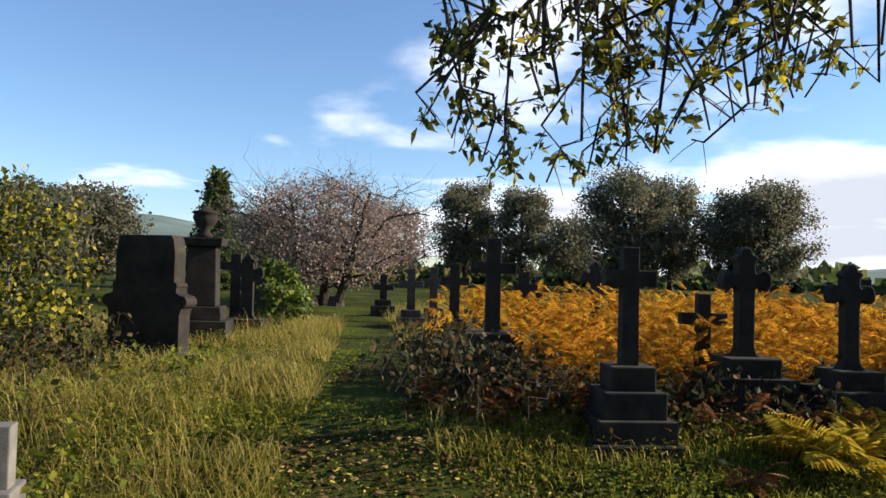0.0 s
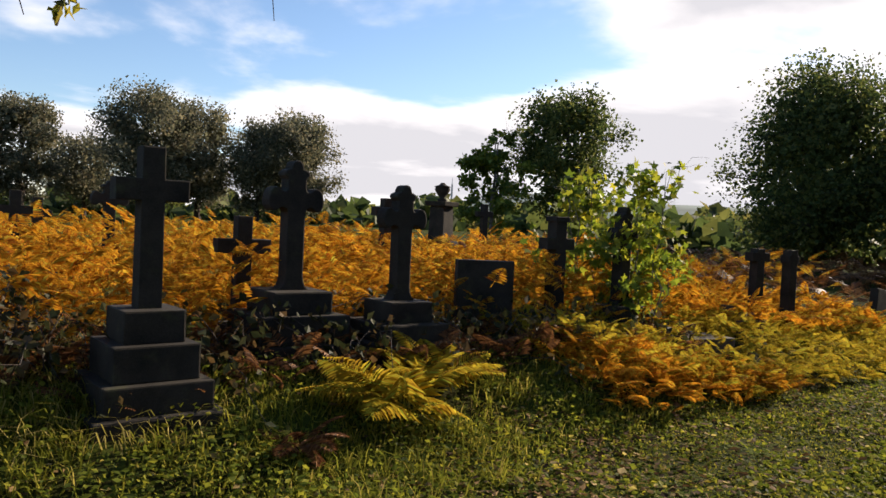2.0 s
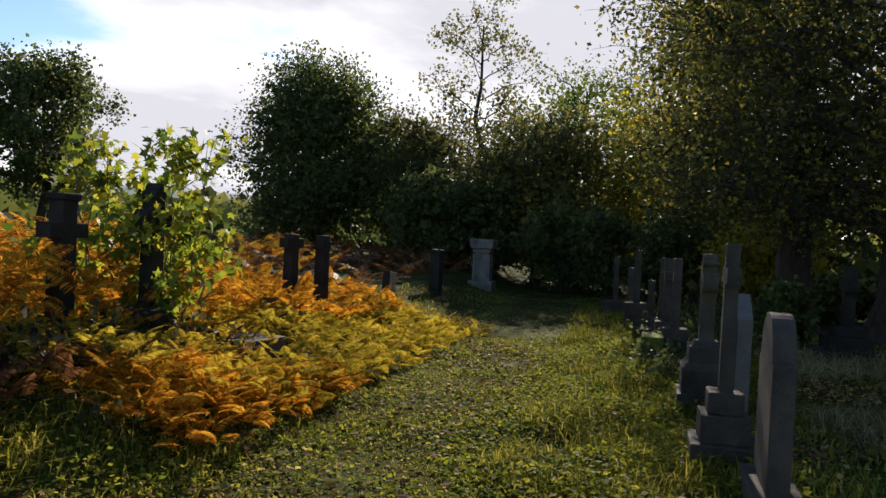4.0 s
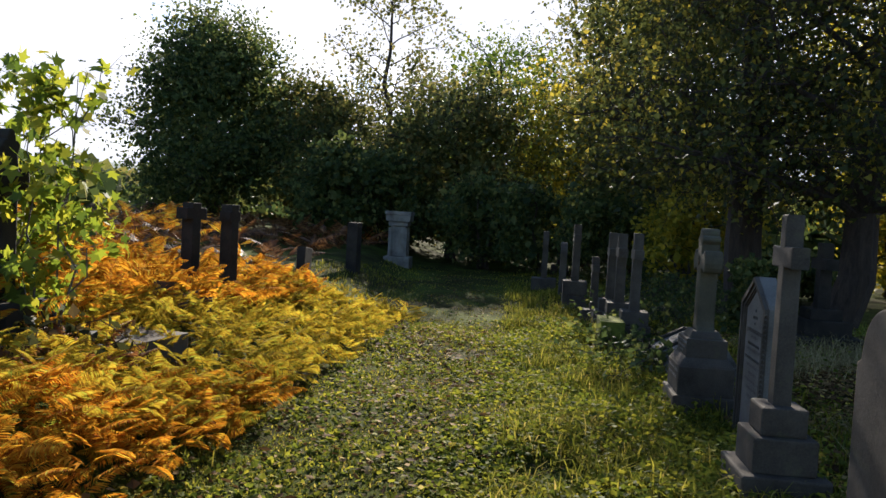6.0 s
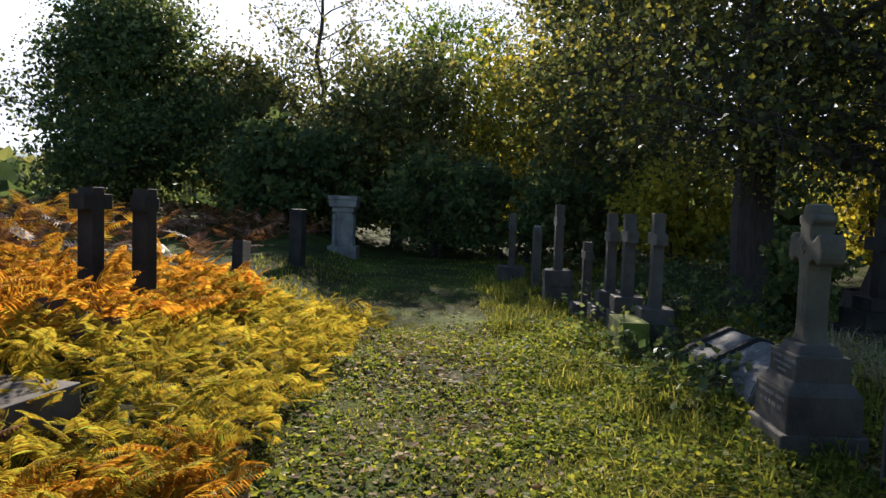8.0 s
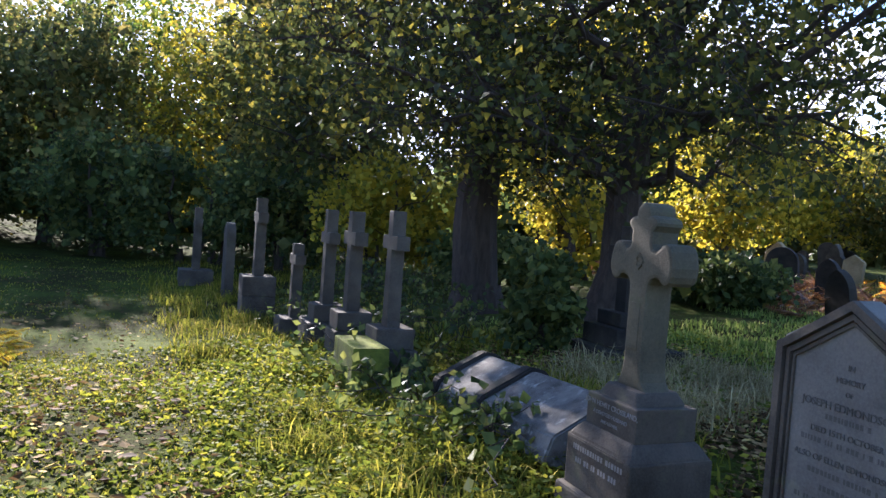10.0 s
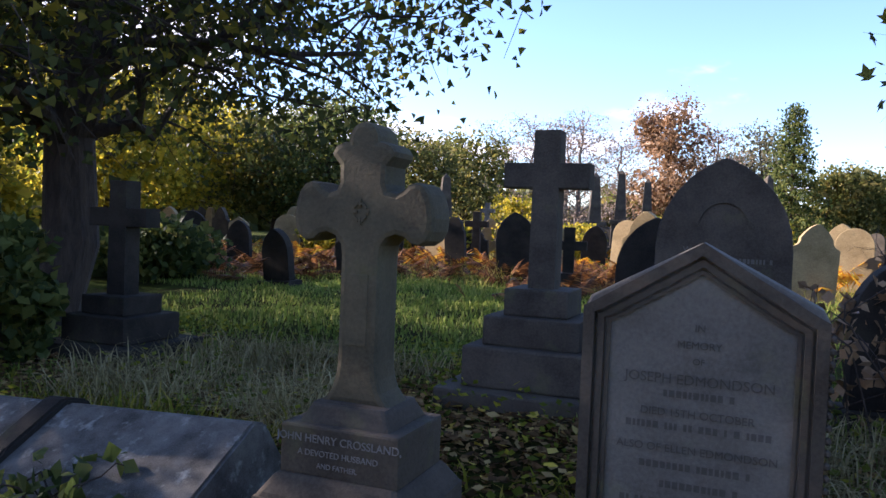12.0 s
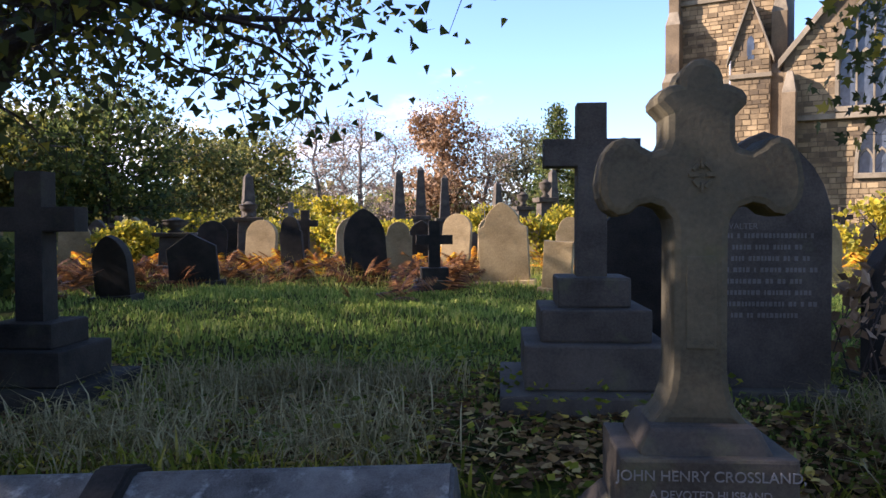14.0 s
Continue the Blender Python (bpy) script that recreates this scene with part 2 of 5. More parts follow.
def part(name, shape, mat, parent=None, label=""):
    """Links a bmesh or a mesh as one object under a thing or a part."""
    if isinstance(shape, bmesh.types.BMesh):
        me = bpy.data.meshes.new(name)
        shape.to_mesh(me)
        shape.free()
    else:
        me = shape
    if mat and not me.materials:
        me.materials.append(MATS[mat])
    ob = new(name, me)
    if parent:
        ob.parent = parent
    if label:
        tagged(ob, label)
    return ob


def thing(name, x, y, z=None, rot=0.0, label="", category="", group="", kind="", tilt=(0.0, 0.0)):
    ob = new(name)
    ob.empty_display_size = 0.2
    ob.matrix_world = pose(x, y, gz(x, y) if z is None else z, tilt[0], tilt[1], rot)
    return tagged(ob, label, category, group, kind)


def block(w, d, z0, z1, bevel=0.012, taper=1.0, cx=0.0, cy=0.0, jitter=0.004):
    """A block of stone, its top drawn in by taper, edges worn."""
    bm = bmesh.new()
    bmesh.ops.create_cube(bm, size=1.0)
    for v in bm.verts:
        k = taper if v.co.z > 0 else 1.0
        v.co = Vector((cx + v.co.x * w * k, cy + v.co.y * d * k, z0 if v.co.z < 0 else z1))
    bmesh.ops.bevel(bm, geom=bm.edges[:], offset=bevel, segments=2, affect="EDGES", profile=0.6)
    for v in bm.verts:
        v.co += Vector((random.uniform(-1, 1), random.uniform(-1, 1), random.uniform(-1, 1))) * jitter * 0.4
    return bm


def slab_of(outline, y0, y1, bevel=0.012):
    """An upright slab from an outline in x and z, between the depths y0 and y1."""
    bm = bmesh.new()
    vs = [bm.verts.new((x, y0, z)) for x, z in outline]
    f = bm.faces.new(vs)
    ext = bmesh.ops.extrude_face_region(bm, geom=[f])
    for v in ext["geom"]:
        if isinstance(v, bmesh.types.BMVert):
            v.co.y = y1
    bmesh.ops.recalc_face_normals(bm, faces=bm.faces[:])
    if bevel:
        rim = [e for e in bm.edges if abs(e.verts[0].co.y - e.verts[1].co.y) < 1e-6]
        bmesh.ops.bevel(bm, geom=rim, offset=bevel, segments=2, affect="EDGES", profile=0.6)
    return bm


def arc(cx, cz, r, a0, a1, n=8, rz=None):
    rz = rz or r
    return [(cx + r * math.cos(radians(a0 + (a1 - a0) * i / n)), cz + rz * math.sin(radians(a0 + (a1 - a0) * i / n))) for i in range(n + 1)]


def latin_outline(z0, z1, za, shaft, half, arm, flare=0.0):
    """The right half of a plain cross from the foot up, mirrored."""
    h = shaft / 2
    right = [(h + flare, z0), (h + flare * 0.25, z0 + flare * 2), (h, za - arm / 2), (half, za - arm / 2), (half, za + arm / 2), (h, za + arm / 2), (h * 0.98, z1)]
    return right + [(-x, z) for x, z in reversed(right)]


def trefoil_outline(z0, z1, za, shaft, half, lobe, flare=0.07):
    """A cross with lobed ends, curved armpits and a flared foot."""
    h, k = shaft / 2, half / 160.0
    right = [(h + flare, z0), (h + flare * 0.75, z0 + 0.012), (h + flare * 0.35, z0 + 0.04), (h + flare * 0.10, z0 + 0.08), (h, z0 + 0.13), (h, za - 92 * k)]
    right += [(max(h, a * k), za + b * k) for a, b in ((47, -70), (60, -53), (79, -46), (97, -50), (111, -62), (130, -66), (147, -55), (157, -36), (160, -10), (156, 15), (149, 38), (137, 55), (120, 61), (104, 57), (92, 46), (77, 38), (60, 43), (54, 57))]
    t = (z1 - za) / 178.0
    right += [(54 * k, za + 90 * t), (61 * k, za + 98 * t), (71 * k, za + 108 * t), (72 * k, za + 118 * t), (64 * k, za + 130 * t), (48 * k, za + 137 * t), (35 * k, za + 139 * t), (34 * k, za + 150 * t), (27 * k, za + 165 * t), (15 * k, za + 175 * t), (0.002, z1)]
    return right + [(-x, z) for x, z in reversed(right)]


def stack(parent, levels, mat, depth=None):
    """Stepped plinth: levels of (width, z0, z1), each a block of its own."""
    for w, z0, z1 in levels:
        part("plinth_step", block(w, (depth or w) if depth else w, z0, z1, 0.014), mat, parent)


def letters(text, size, y, cx, z, parent, mat="letter_stone", depth=0.0015):
    cu = bpy.data.curves.new("inscription", "FONT")
    cu.body, cu.size, cu.align_x, cu.extrude = text, size, "CENTER", depth
    tmp = bpy.data.objects.new("inscription", cu)
    me = bpy.data.meshes.new_from_object(tmp)
    bpy.data.objects.remove(tmp)
    me.transform(Matrix(((-1, 0, 0, cx), (0, 0, 1, y), (0, 1, 0, z), (0, 0, 0, 1))))
    return tagged(part("inscription", me, mat, parent), kind="stuff")


def bars(lines, y, z, dz, height, parent, mat="letter_stone", cx=0.0):
    """Lines of writing too worn to read, as rows of small bars."""
    verts, faces = [], []
    for i, half in enumerate(lines):
        x, zz = -half, z - i * dz
        while x < half - 0.01:
            w = random.uniform(0.35, 0.8) * height
            k = len(verts)
            verts += [(cx + x, y, zz), (cx + x + w, y, zz), (cx + x + w, y, zz + height), (cx + x, y, zz + height)]
            faces.append((k, k + 1, k + 2, k + 3))
            x += w + (random.choice([0.25, 0.25, 0.25, 0.9])) * height
    return tagged(part("inscription", mesh("inscription", verts, faces), mat, parent), kind="stuff")

# ---- ground ----
def build_ground():
    near = np.concatenate([np.arange(-14, 26.01, 0.35)])
    xs = np.concatenate([[-1500, -600, -250, -120, -70, -45, -30, -20], near, [30, 36, 45, 60, 90, 150, 300, 700, 1500]])
    ys = np.concatenate([[-1500, -600, -250, -120, -70, -45, -32, -24, -18], np.arange(-14, 30.01, 0.35), [34, 40, 50, 70, 110, 200, 400, 800, 1500]])
    gx, gy = np.meshgrid(xs, ys)
    v = np.stack([gx, gy, ground_z(gx, gy)], -1).reshape(-1, 3)
    n, w = len(ys), len(xs)
    i = (np.arange(n - 1)[:, None] * w + np.arange(w - 1)[None]).reshape(-1)
    f = np.stack([i, i + 1, i + w + 1, i + w], -1)
    me = mesh("ground", v, f, "turf")
    me.polygons.foreach_set("use_smooth", [True] * len(f))
    tagged(new("ground", me), "uneven turf and leaf-strewn earth of an overgrown graveyard", "ground", kind="structure")


build_ground()


def build_hills():
    n, verts, faces = 160, [], []
    for i in range(n):
        a = 2 * math.pi * i / n
        yaw = math.degrees(math.atan2(-math.cos(a), math.sin(a)))
        h = 16 + 9 * math.sin(a * 3 + 0.4) + 4 * noise.noise(Vector((math.cos(a) * 6, math.sin(a) * 6, 0)))
        h += 30 * math.exp(-((yaw - 22) / 9) ** 2) + 12 * math.exp(-((yaw + 42) / 10) ** 2)
        for r, k in ((420, 0.0), (520, 0.75), (600, 1.0), (760, 0.9)):
            verts.append((r * math.cos(a), r * math.sin(a), -2 + h * k))
    for i in range(n):
        for j in range(3):
            a, b = i * 4 + j, ((i + 1) % n) * 4 + j
            faces.append((a, b, b + 1, a + 1))
    me = mesh("backdrop", verts, faces, "hill")
    me.polygons.foreach_set("use_smooth", [True] * len(faces))
    tagged(new("backdrop", me), "hazy green hills on the far horizon", "hills", kind="structure")


plain("hill", (0.10, 0.14, 0.12), rough=1.0, amount=0.35, scale=0.02)
build_hills()


def radio_mast():
    ob = thing("radio_mast", 322, 460, 17.0, 0, "thin radio mast on the far hill", "mast")
    for a in (0, 120, 240):
        part("leg", block(0.5, 0.5, 0, 14, 0.02, 0.5, cx=0.5 * math.cos(radians(a)), cy=0.5 * math.sin(radians(a))), "metal_grey", ob)
    part("pole", block(0.4, 0.4, 13.5, 19, 0.02, 0.4), "metal_grey", ob)


radio_mast()


# ---- monuments ----
def latin_cross(x, y, rot, top, arm_z, shaft, half, arm, thick, levels, mat, label, z=None, cap=False, group="", tilt=(0, 0), flare=0.0):
    """A plain cross on a stepped plinth. Heights are above the foot."""
    ob = thing("cross_monument", x, y, z, rot, label, "grave cross", group, tilt=tilt)
    z0 = levels[-1][2] if levels else -0.1
    part("cross", slab_of(latin_outline(z0 - 0.005, top, arm_z, shaft, half, arm, flare), -thick / 2, thick / 2, 0.010), mat, ob)
    stack(ob, levels, mat)
    if cap:
        part("cap", block(shaft * 1.25, thick * 1.25, top - 0.01, top + 0.05, 0.012), mat, ob)
    return ob


def trefoil_cross(x, y, rot, top, arm_z, shaft, half, lobe, thick, levels, mat, label, z=None, group="", tilt=(0, 0)):
    ob = thing("cross_monument", x, y, z, rot, label, "grave cross", group, tilt=tilt)
    z0 = levels[-1][2] if levels else -0.1
    part("cross", slab_of(trefoil_outline(z0 - 0.005, top, arm_z, shaft, half, lobe), -thick / 2, thick / 2, 0.014), mat, ob)
    stack(ob, levels, mat)
    return ob


def head_outline(kind, w, h):
    a = w / 2
    if kind == "lancet":
        r, s = 0.75 * w, h - 0.707 * w
        right = [(a, 0)] + [(r * math.cos(radians(t)) - 0.25 * w, s + r * math.sin(radians(t))) for t in (0, 12, 24, 36, 47, 58, 66)]
        return right + [(0, h)] + [(-x, z) for x, z in reversed(right)]
    if kind == "round":
        right = [(a, 0)] + arc(0, h - a, a, 0, 86, 8)
    elif kind == "gable":
        right = [(a, 0), (a, h - w * 0.30), (0.002, h)]
    elif kind == "shoulder":
        right = [(a, 0), (a, h * 0.72), (a * 0.86, h * 0.74), (a * 0.84, h * 0.78)] + arc(0, h * 0.78, a * 0.82, 5, 85, 7, h * 0.22)
    elif kind == "ogee":
        right = [(a, 0), (a, h * 0.66)] + arc(a, h * 0.78, a * 0.33, 260, 170, 4) + [(a * 0.5, h * 0.88), (a * 0.28, h * 0.95), (a * 0.08, h * 0.99)]
    else:
        right = [(a, 0), (a, h - 0.004)]
    return right + [(-x, z) for x, z in reversed(right)]


def headstone(x, y, rot, kind, w, h, thick, mat, label, z=None, plinth=0.0, group="", tilt=(0, 0), panel=None):
    ob = thing("headstone", x, y, z, rot, label, "headstone", group, tilt=tilt)
    out = [(px, pz + (plinth if pz > 0.01 else plinth - 0.005 if plinth else -0.15)) for px, pz in head_outline(kind, w, h - plinth)]
    part("slab", slab_of(out, -thick / 2, thick / 2, 0.010), mat, ob)
    if plinth:
        part("plinth_step", block(w * 1.22, thick * 2.2, -0.12, plinth, 0.014), mat, ob)
    if panel:
        inner = [(px * 0.8, pz * 0.9 + 0.05) for px, pz in out if pz > -0.01]
        part("panel", slab_of(inner, thick / 2 - 0.002, thick / 2 + 0.008, 0.003), panel, ob)
    return ob


ROW = "row of graves along the bracken bank"
SOOT = "sooty_stone"
latin_cross(0.60, 9.0, 4, 1.80, 1.45, 0.17, 0.27, 0.13, 0.13, [(0.80, -0.15, 0.38), (0.62, 0.38, 0.70)], SOOT, "blackened stone cross on a tall block above brambles", group=ROW)
latin_cross(1.74, 7.12, 4, 1.77, 1.48, 0.155, 0.245, 0.15, 0.15, [(0.86, -0.15, 0.02), (0.72, 0.02, 0.22), (0.57, 0.22, 0.46), (0.41, 0.46, 0.68)], SOOT, "blackened plain stone cross on four worn steps", z=0.34, group=ROW)
latin_cross(3.02, 8.85, 3, 1.15, 0.86, 0.15, 0.27, 0.14, 0.13, [(0.4, -0.15, 0.12)], SOOT, "small dark stone cross half sunk in golden bracken", z=0.52, group=ROW)
trefoil_cross(3.18, 8.05, 3, 1.76, 1.42, 0.17, 0.265, 0.13, 0.16, [(0.98, -0.15, 0.18), (0.80, 0.18, 0.42), (0.56, 0.42, 0.62)], SOOT, "blackened round-lobed stone cross on three wide steps", z=0.42, group=ROW)
trefoil_cross(4.1, 7.7, 3, 1.60, 1.30, 0.15, 0.235, 0.12, 0.14, [(0.86, -0.15, 0.20), (0.68, 0.20, 0.36), (0.46, 0.36, 0.55)], SOOT, "blackened round-lobed cross beside a plain slab", z=0.42, group=ROW)
headstone(5.47, 8.2, -24, "flat", 0.62, 0.88, 0.16, SOOT, "plain square dark headstone with a thin moulded top", z=0.44, plinth=0.10, group=ROW)
latin_cross(6.45, 8.15, 2, 1.34, 1.08, 0.17, 0.215, 0.13, 0.15, [(0.80, -0.2, 0.10), (0.52, 0.10, 0.30)], SOOT, "dark stone cross with a capped head on a broad block", z=0.44, cap=True, group=ROW)
trefoil_cross(7.2, 7.85, 4, 1.56, 1.24, 0.16, 0.20, 0.11, 0.15, [(0.75, -0.15, 0.18), (0.5, 0.18, 0.42)], SOOT, "dark lobed cross wrapped in a green sapling", z=0.42, group=ROW)
trefoil_cross(8.6, 8.65, 0, 1.0, 0.78, 0.14, 0.2, 0.09, 0.13, [(0.5, -0.15, 0.2)], SOOT, "small dark lobed cross among sapling leaves", z=0.45, group=ROW)
latin_cross(10.7, 8.38, -8, 1.12, 1.0, 0.15, 0.18, 0.13, 0.15, [(0.5, -0.2, 0.05)], SOOT, "dark square-armed stone cross rising from bracken", z=0.42, group=ROW)
latin_cross(11.12, 8.12, -4, 1.12, 0.98, 0.16, 0.12, 0.12, 0.15, [(0.5, -0.2, 0.05)], SOOT, "dark stone cross with short arms in the bracken", z=0.42, group=ROW)
headstone(14.6, 8.5, 6, "flat", 0.45, 0.5, 0.14, SOOT, "low broken dark stone in the bracken", group=ROW, tilt=(0, 6))
headstone(17.5, 8.55, 0, "flat", 0.30, 1.0, 0.22, SOOT, "narrow dark stone post beside the path", group=ROW)
# leaning pale slabs propped under the sapling
for dx, tl in ((0.0, -52), (0.28, -60)):
    headstone(9.15 + dx, 7.75 - dx * 0.4, -62, "flat", 0.34, 0.62, 0.07, "grey_stone", "broken grey slab leaning over in the bracken", z=0.36, group="broken leaning slabs", tilt=(tl, 4))
headstone(8.05, 7.35, -8, "flat", 0.62, 0.22, 0.5, "grey_stone", "low pale kerb stone below the sapling", z=0.30)


def pillar(x, y, rot, h):
    ob = thing("pedestal_monument", x, y, None, rot, "pale stone pedestal with moulded cap beside the path", "grave pedestal")
    ob.scale = (0.70, 0.70, 1.0)
    part("base", block(1.0, 1.0, -0.1, 0.25, 0.02), "pale_stone", ob)
    part("shaft", block(0.62, 0.62, 0.25, h - 0.34, 0.02, 0.94), "pale_stone", ob)
    for sx in (-1, 1):
        for sy in (-1, 1):
            part("pilaster", block(0.12, 0.12, 0.25, h - 0.40, 0.01, cx=sx * 0.30, cy=sy * 0.30), "pale_stone", ob)
    part("neck", block(0.74, 0.74, h - 0.36, h - 0.24, 0.02), "pale_stone", ob)
    part("cap", block(0.92, 0.92, h - 0.24, h - 0.06, 0.03, 1.05), "pale_stone", ob)
    part("cap_top", block(1.0, 1.0, h - 0.06, h + 0.03, 0.02), "pale_stone", ob)


pillar(22.7, 8.9, 5, 1.42)

# graves beside the north path
FARN = "graves further up the north path"


def chest_headstone(x, y, rot):
    """A large dark headstone with scrolled shoulders on a plinth."""
    ob = thing("headstone", x, y, 0.36, rot, "large black headstone with scrolled sides on a stone plinth", "headstone")
    a = 0.58
    right = [(a, 0.24), (a, 0.80), (a + 0.02, 0.86)] + arc(a + 0.02, 0.98, 0.09, -80, 100, 6) + [(a - 0.06, 1.10)] + arc(a - 0.10, 1.20, 0.05, -40, 90, 4) + [(a - 0.10, 1.66), (a - 0.13, 1.84), (a - 0.17, 1.90)]
    part("slab", slab_of(right + [(-px, pz) for px, pz in reversed(right)], -0.13, 0.13, 0.014), SOOT, ob)
    part("plinth_step", block(1.55, 0.62, -0.2, 0.24, 0.02), SOOT, ob)
    part("moulding", block(1.30, 0.36, 0.24, 0.31, 0.02, 0.95), SOOT, ob)


chest_headstone(-4.12, 10.8, -16)


def spin(profile, sides=14):
    """A turned shape from (radius, height) pairs."""
    bm = bmesh.new()
    rings = [[bm.verts.new((r * math.cos(2 * math.pi * i / sides), r * math.sin(2 * math.pi * i / sides), z)) for i in range(sides)] for r, z in profile]
    for a, b in zip(rings, rings[1:]):
        for i in range(sides):
            bm.faces.new((a[i], a[(i + 1) % sides], b[(i + 1) % sides], b[i]))
    bm.faces.new(rings[-1])
    bm.faces.new(list(reversed(rings[0])))
    for f in bm.faces:
        f.smooth = len(f.verts) == 4
    return bm


def urn_monument(x, y, rot, h, mat, label, group="", s=1.0):
    ob = thing("urn_monument", x, y, None, rot, label, "urn monument", group)
    part("base", block(0.95 * s, 0.95 * s, -0.1, h * 0.16, 0.02), mat, ob)
    part("plinth_step", block(0.75 * s, 0.75 * s, h * 0.16, h * 0.26, 0.02, 0.95), mat, ob)
    part("shaft", block(0.52 * s, 0.52 * s, h * 0.26, h * 0.70, 0.02, 0.9), mat, ob)
    part("cornice", block(0.66 * s, 0.66 * s, h * 0.70, h * 0.76, 0.02, 1.08), mat, ob)
    part("urn", spin([(0.10 * s, h * 0.76), (0.15 * s, h * 0.78), (0.07 * s, h * 0.81), (0.16 * s, h * 0.86), (0.22 * s, h * 0.91), (0.20 * s, h * 0.94), (0.25 * s, h * 0.95), (0.11 * s, h * 0.97), (0.05 * s, h * 1.0)]), mat, ob)
    return ob


urn_monument(-4.15, 13.3, 8, 2.35, SOOT, "tall dark monument topped with a carved stone urn")
latin_cross(-4.95, 13.2, 5, 1.85, 1.5, 0.2, 0.3, 0.17, 0.16, [(0.7, -0.1, 0.4)], SOOT, "dark stone cross behind the large headstone", group=FARN)
trefoil_cross(-3.8, 15.0, 5, 1.55, 1.2, 0.22, 0.30, 0.13, 0.16, [(0.7, -0.1, 0.3)], SOOT, "dark lobed cross beside the north path", group=FARN)
latin_cross(-4.2, 15.6, 5, 1.6, 1.35, 0.2, 0.4, 0.16, 0.16, [(0.7, -0.1, 0.3)], SOOT, "dark wide-armed cross beside the north path", group=FARN)
headstone(-3.9, 17.5, 5, "round", 0.7, 1.3, 0.14, SOOT, "dark round-topped headstone by the north path", group=FARN)
headstone(-5.0, 20.0, 5, "lancet", 0.7, 1.3, 0.14, SOOT, "dark pointed headstone by the north path", group=FARN)
for px, py, top, kind in ((-0.7, 17.5, 1.35, "grey_stone"), (-0.2, 18.5, 1.4, "grey_stone"), (0.25, 15.0, 1.5, SOOT), (-1.6, 21.0, 1.1, SOOT), (1.9, 17.5, 1.35, SOOT), (2.6, 20.5, 1.2, SOOT)):
    latin_cross(px, py, 2, top, top - 0.35, 0.19, 0.28, 0.15, 0.15, [(0.66, -0.1, 0.25), (0.45, 0.25, 0.42)], kind, "weathered stone cross in long grass by the path", group=FARN)
headstone(-2.74, 4.62, 14, "flat", 0.36, 0.62, 0.16, "pale_stone", "broken pale stone stump in rough grass", z=0.22, plinth=0.24)
trefoil_cross(3.1, 15.5, 3, 1.3, 1.0, 0.17, 0.3, 0.13, 0.15, [(0.5, -0.1, 0.2)], SOOT, "dark lobed cross rising behind the bracken", z=0.85, group=FARN)
urn_monument(12.6, 19.5, 20, 2.2, SOOT, "dark urn monument beyond the bracken")
latin_cross(14.5, 20, 3, 1.7, 1.4, 0.18, 0.3, 0.16, 0.16, [(0.9, -0.1, 0.3), (0.6, 0.3, 0.6)], SOOT, "dark cross beyond the bracken bank", group=FARN)
latin_cross(6.9, 12.8, 3, 1.55, 1.33, 0.16, 0.25, 0.15, 0.16, [(0.9, -0.1, 0.3), (0.6, 0.3, 0.6)], SOOT, "dark cross on steps beyond the bracken bank", group=FARN)

# ---- graves on the south side of the path ----
SOUTH = "row of graves south of the path"
headstone(6.35, 2.62, 2, "shoulder", 0.62, 1.22, 0.13, "grey_stone", "grey shouldered headstone edged by grass at the path", z=0.06, plinth=0.2, group=SOUTH)
latin_cross(7.33, 2.86, 4, 1.66, 1.42, 0.095, 0.17, 0.12, 0.10, [(0.48, -0.1, 0.22), (0.35, 0.22, 0.42), (0.25, 0.42, 0.58)], "grey_stone", "pale stone cross on three steps beside the path", z=0.03, group=SOUTH)


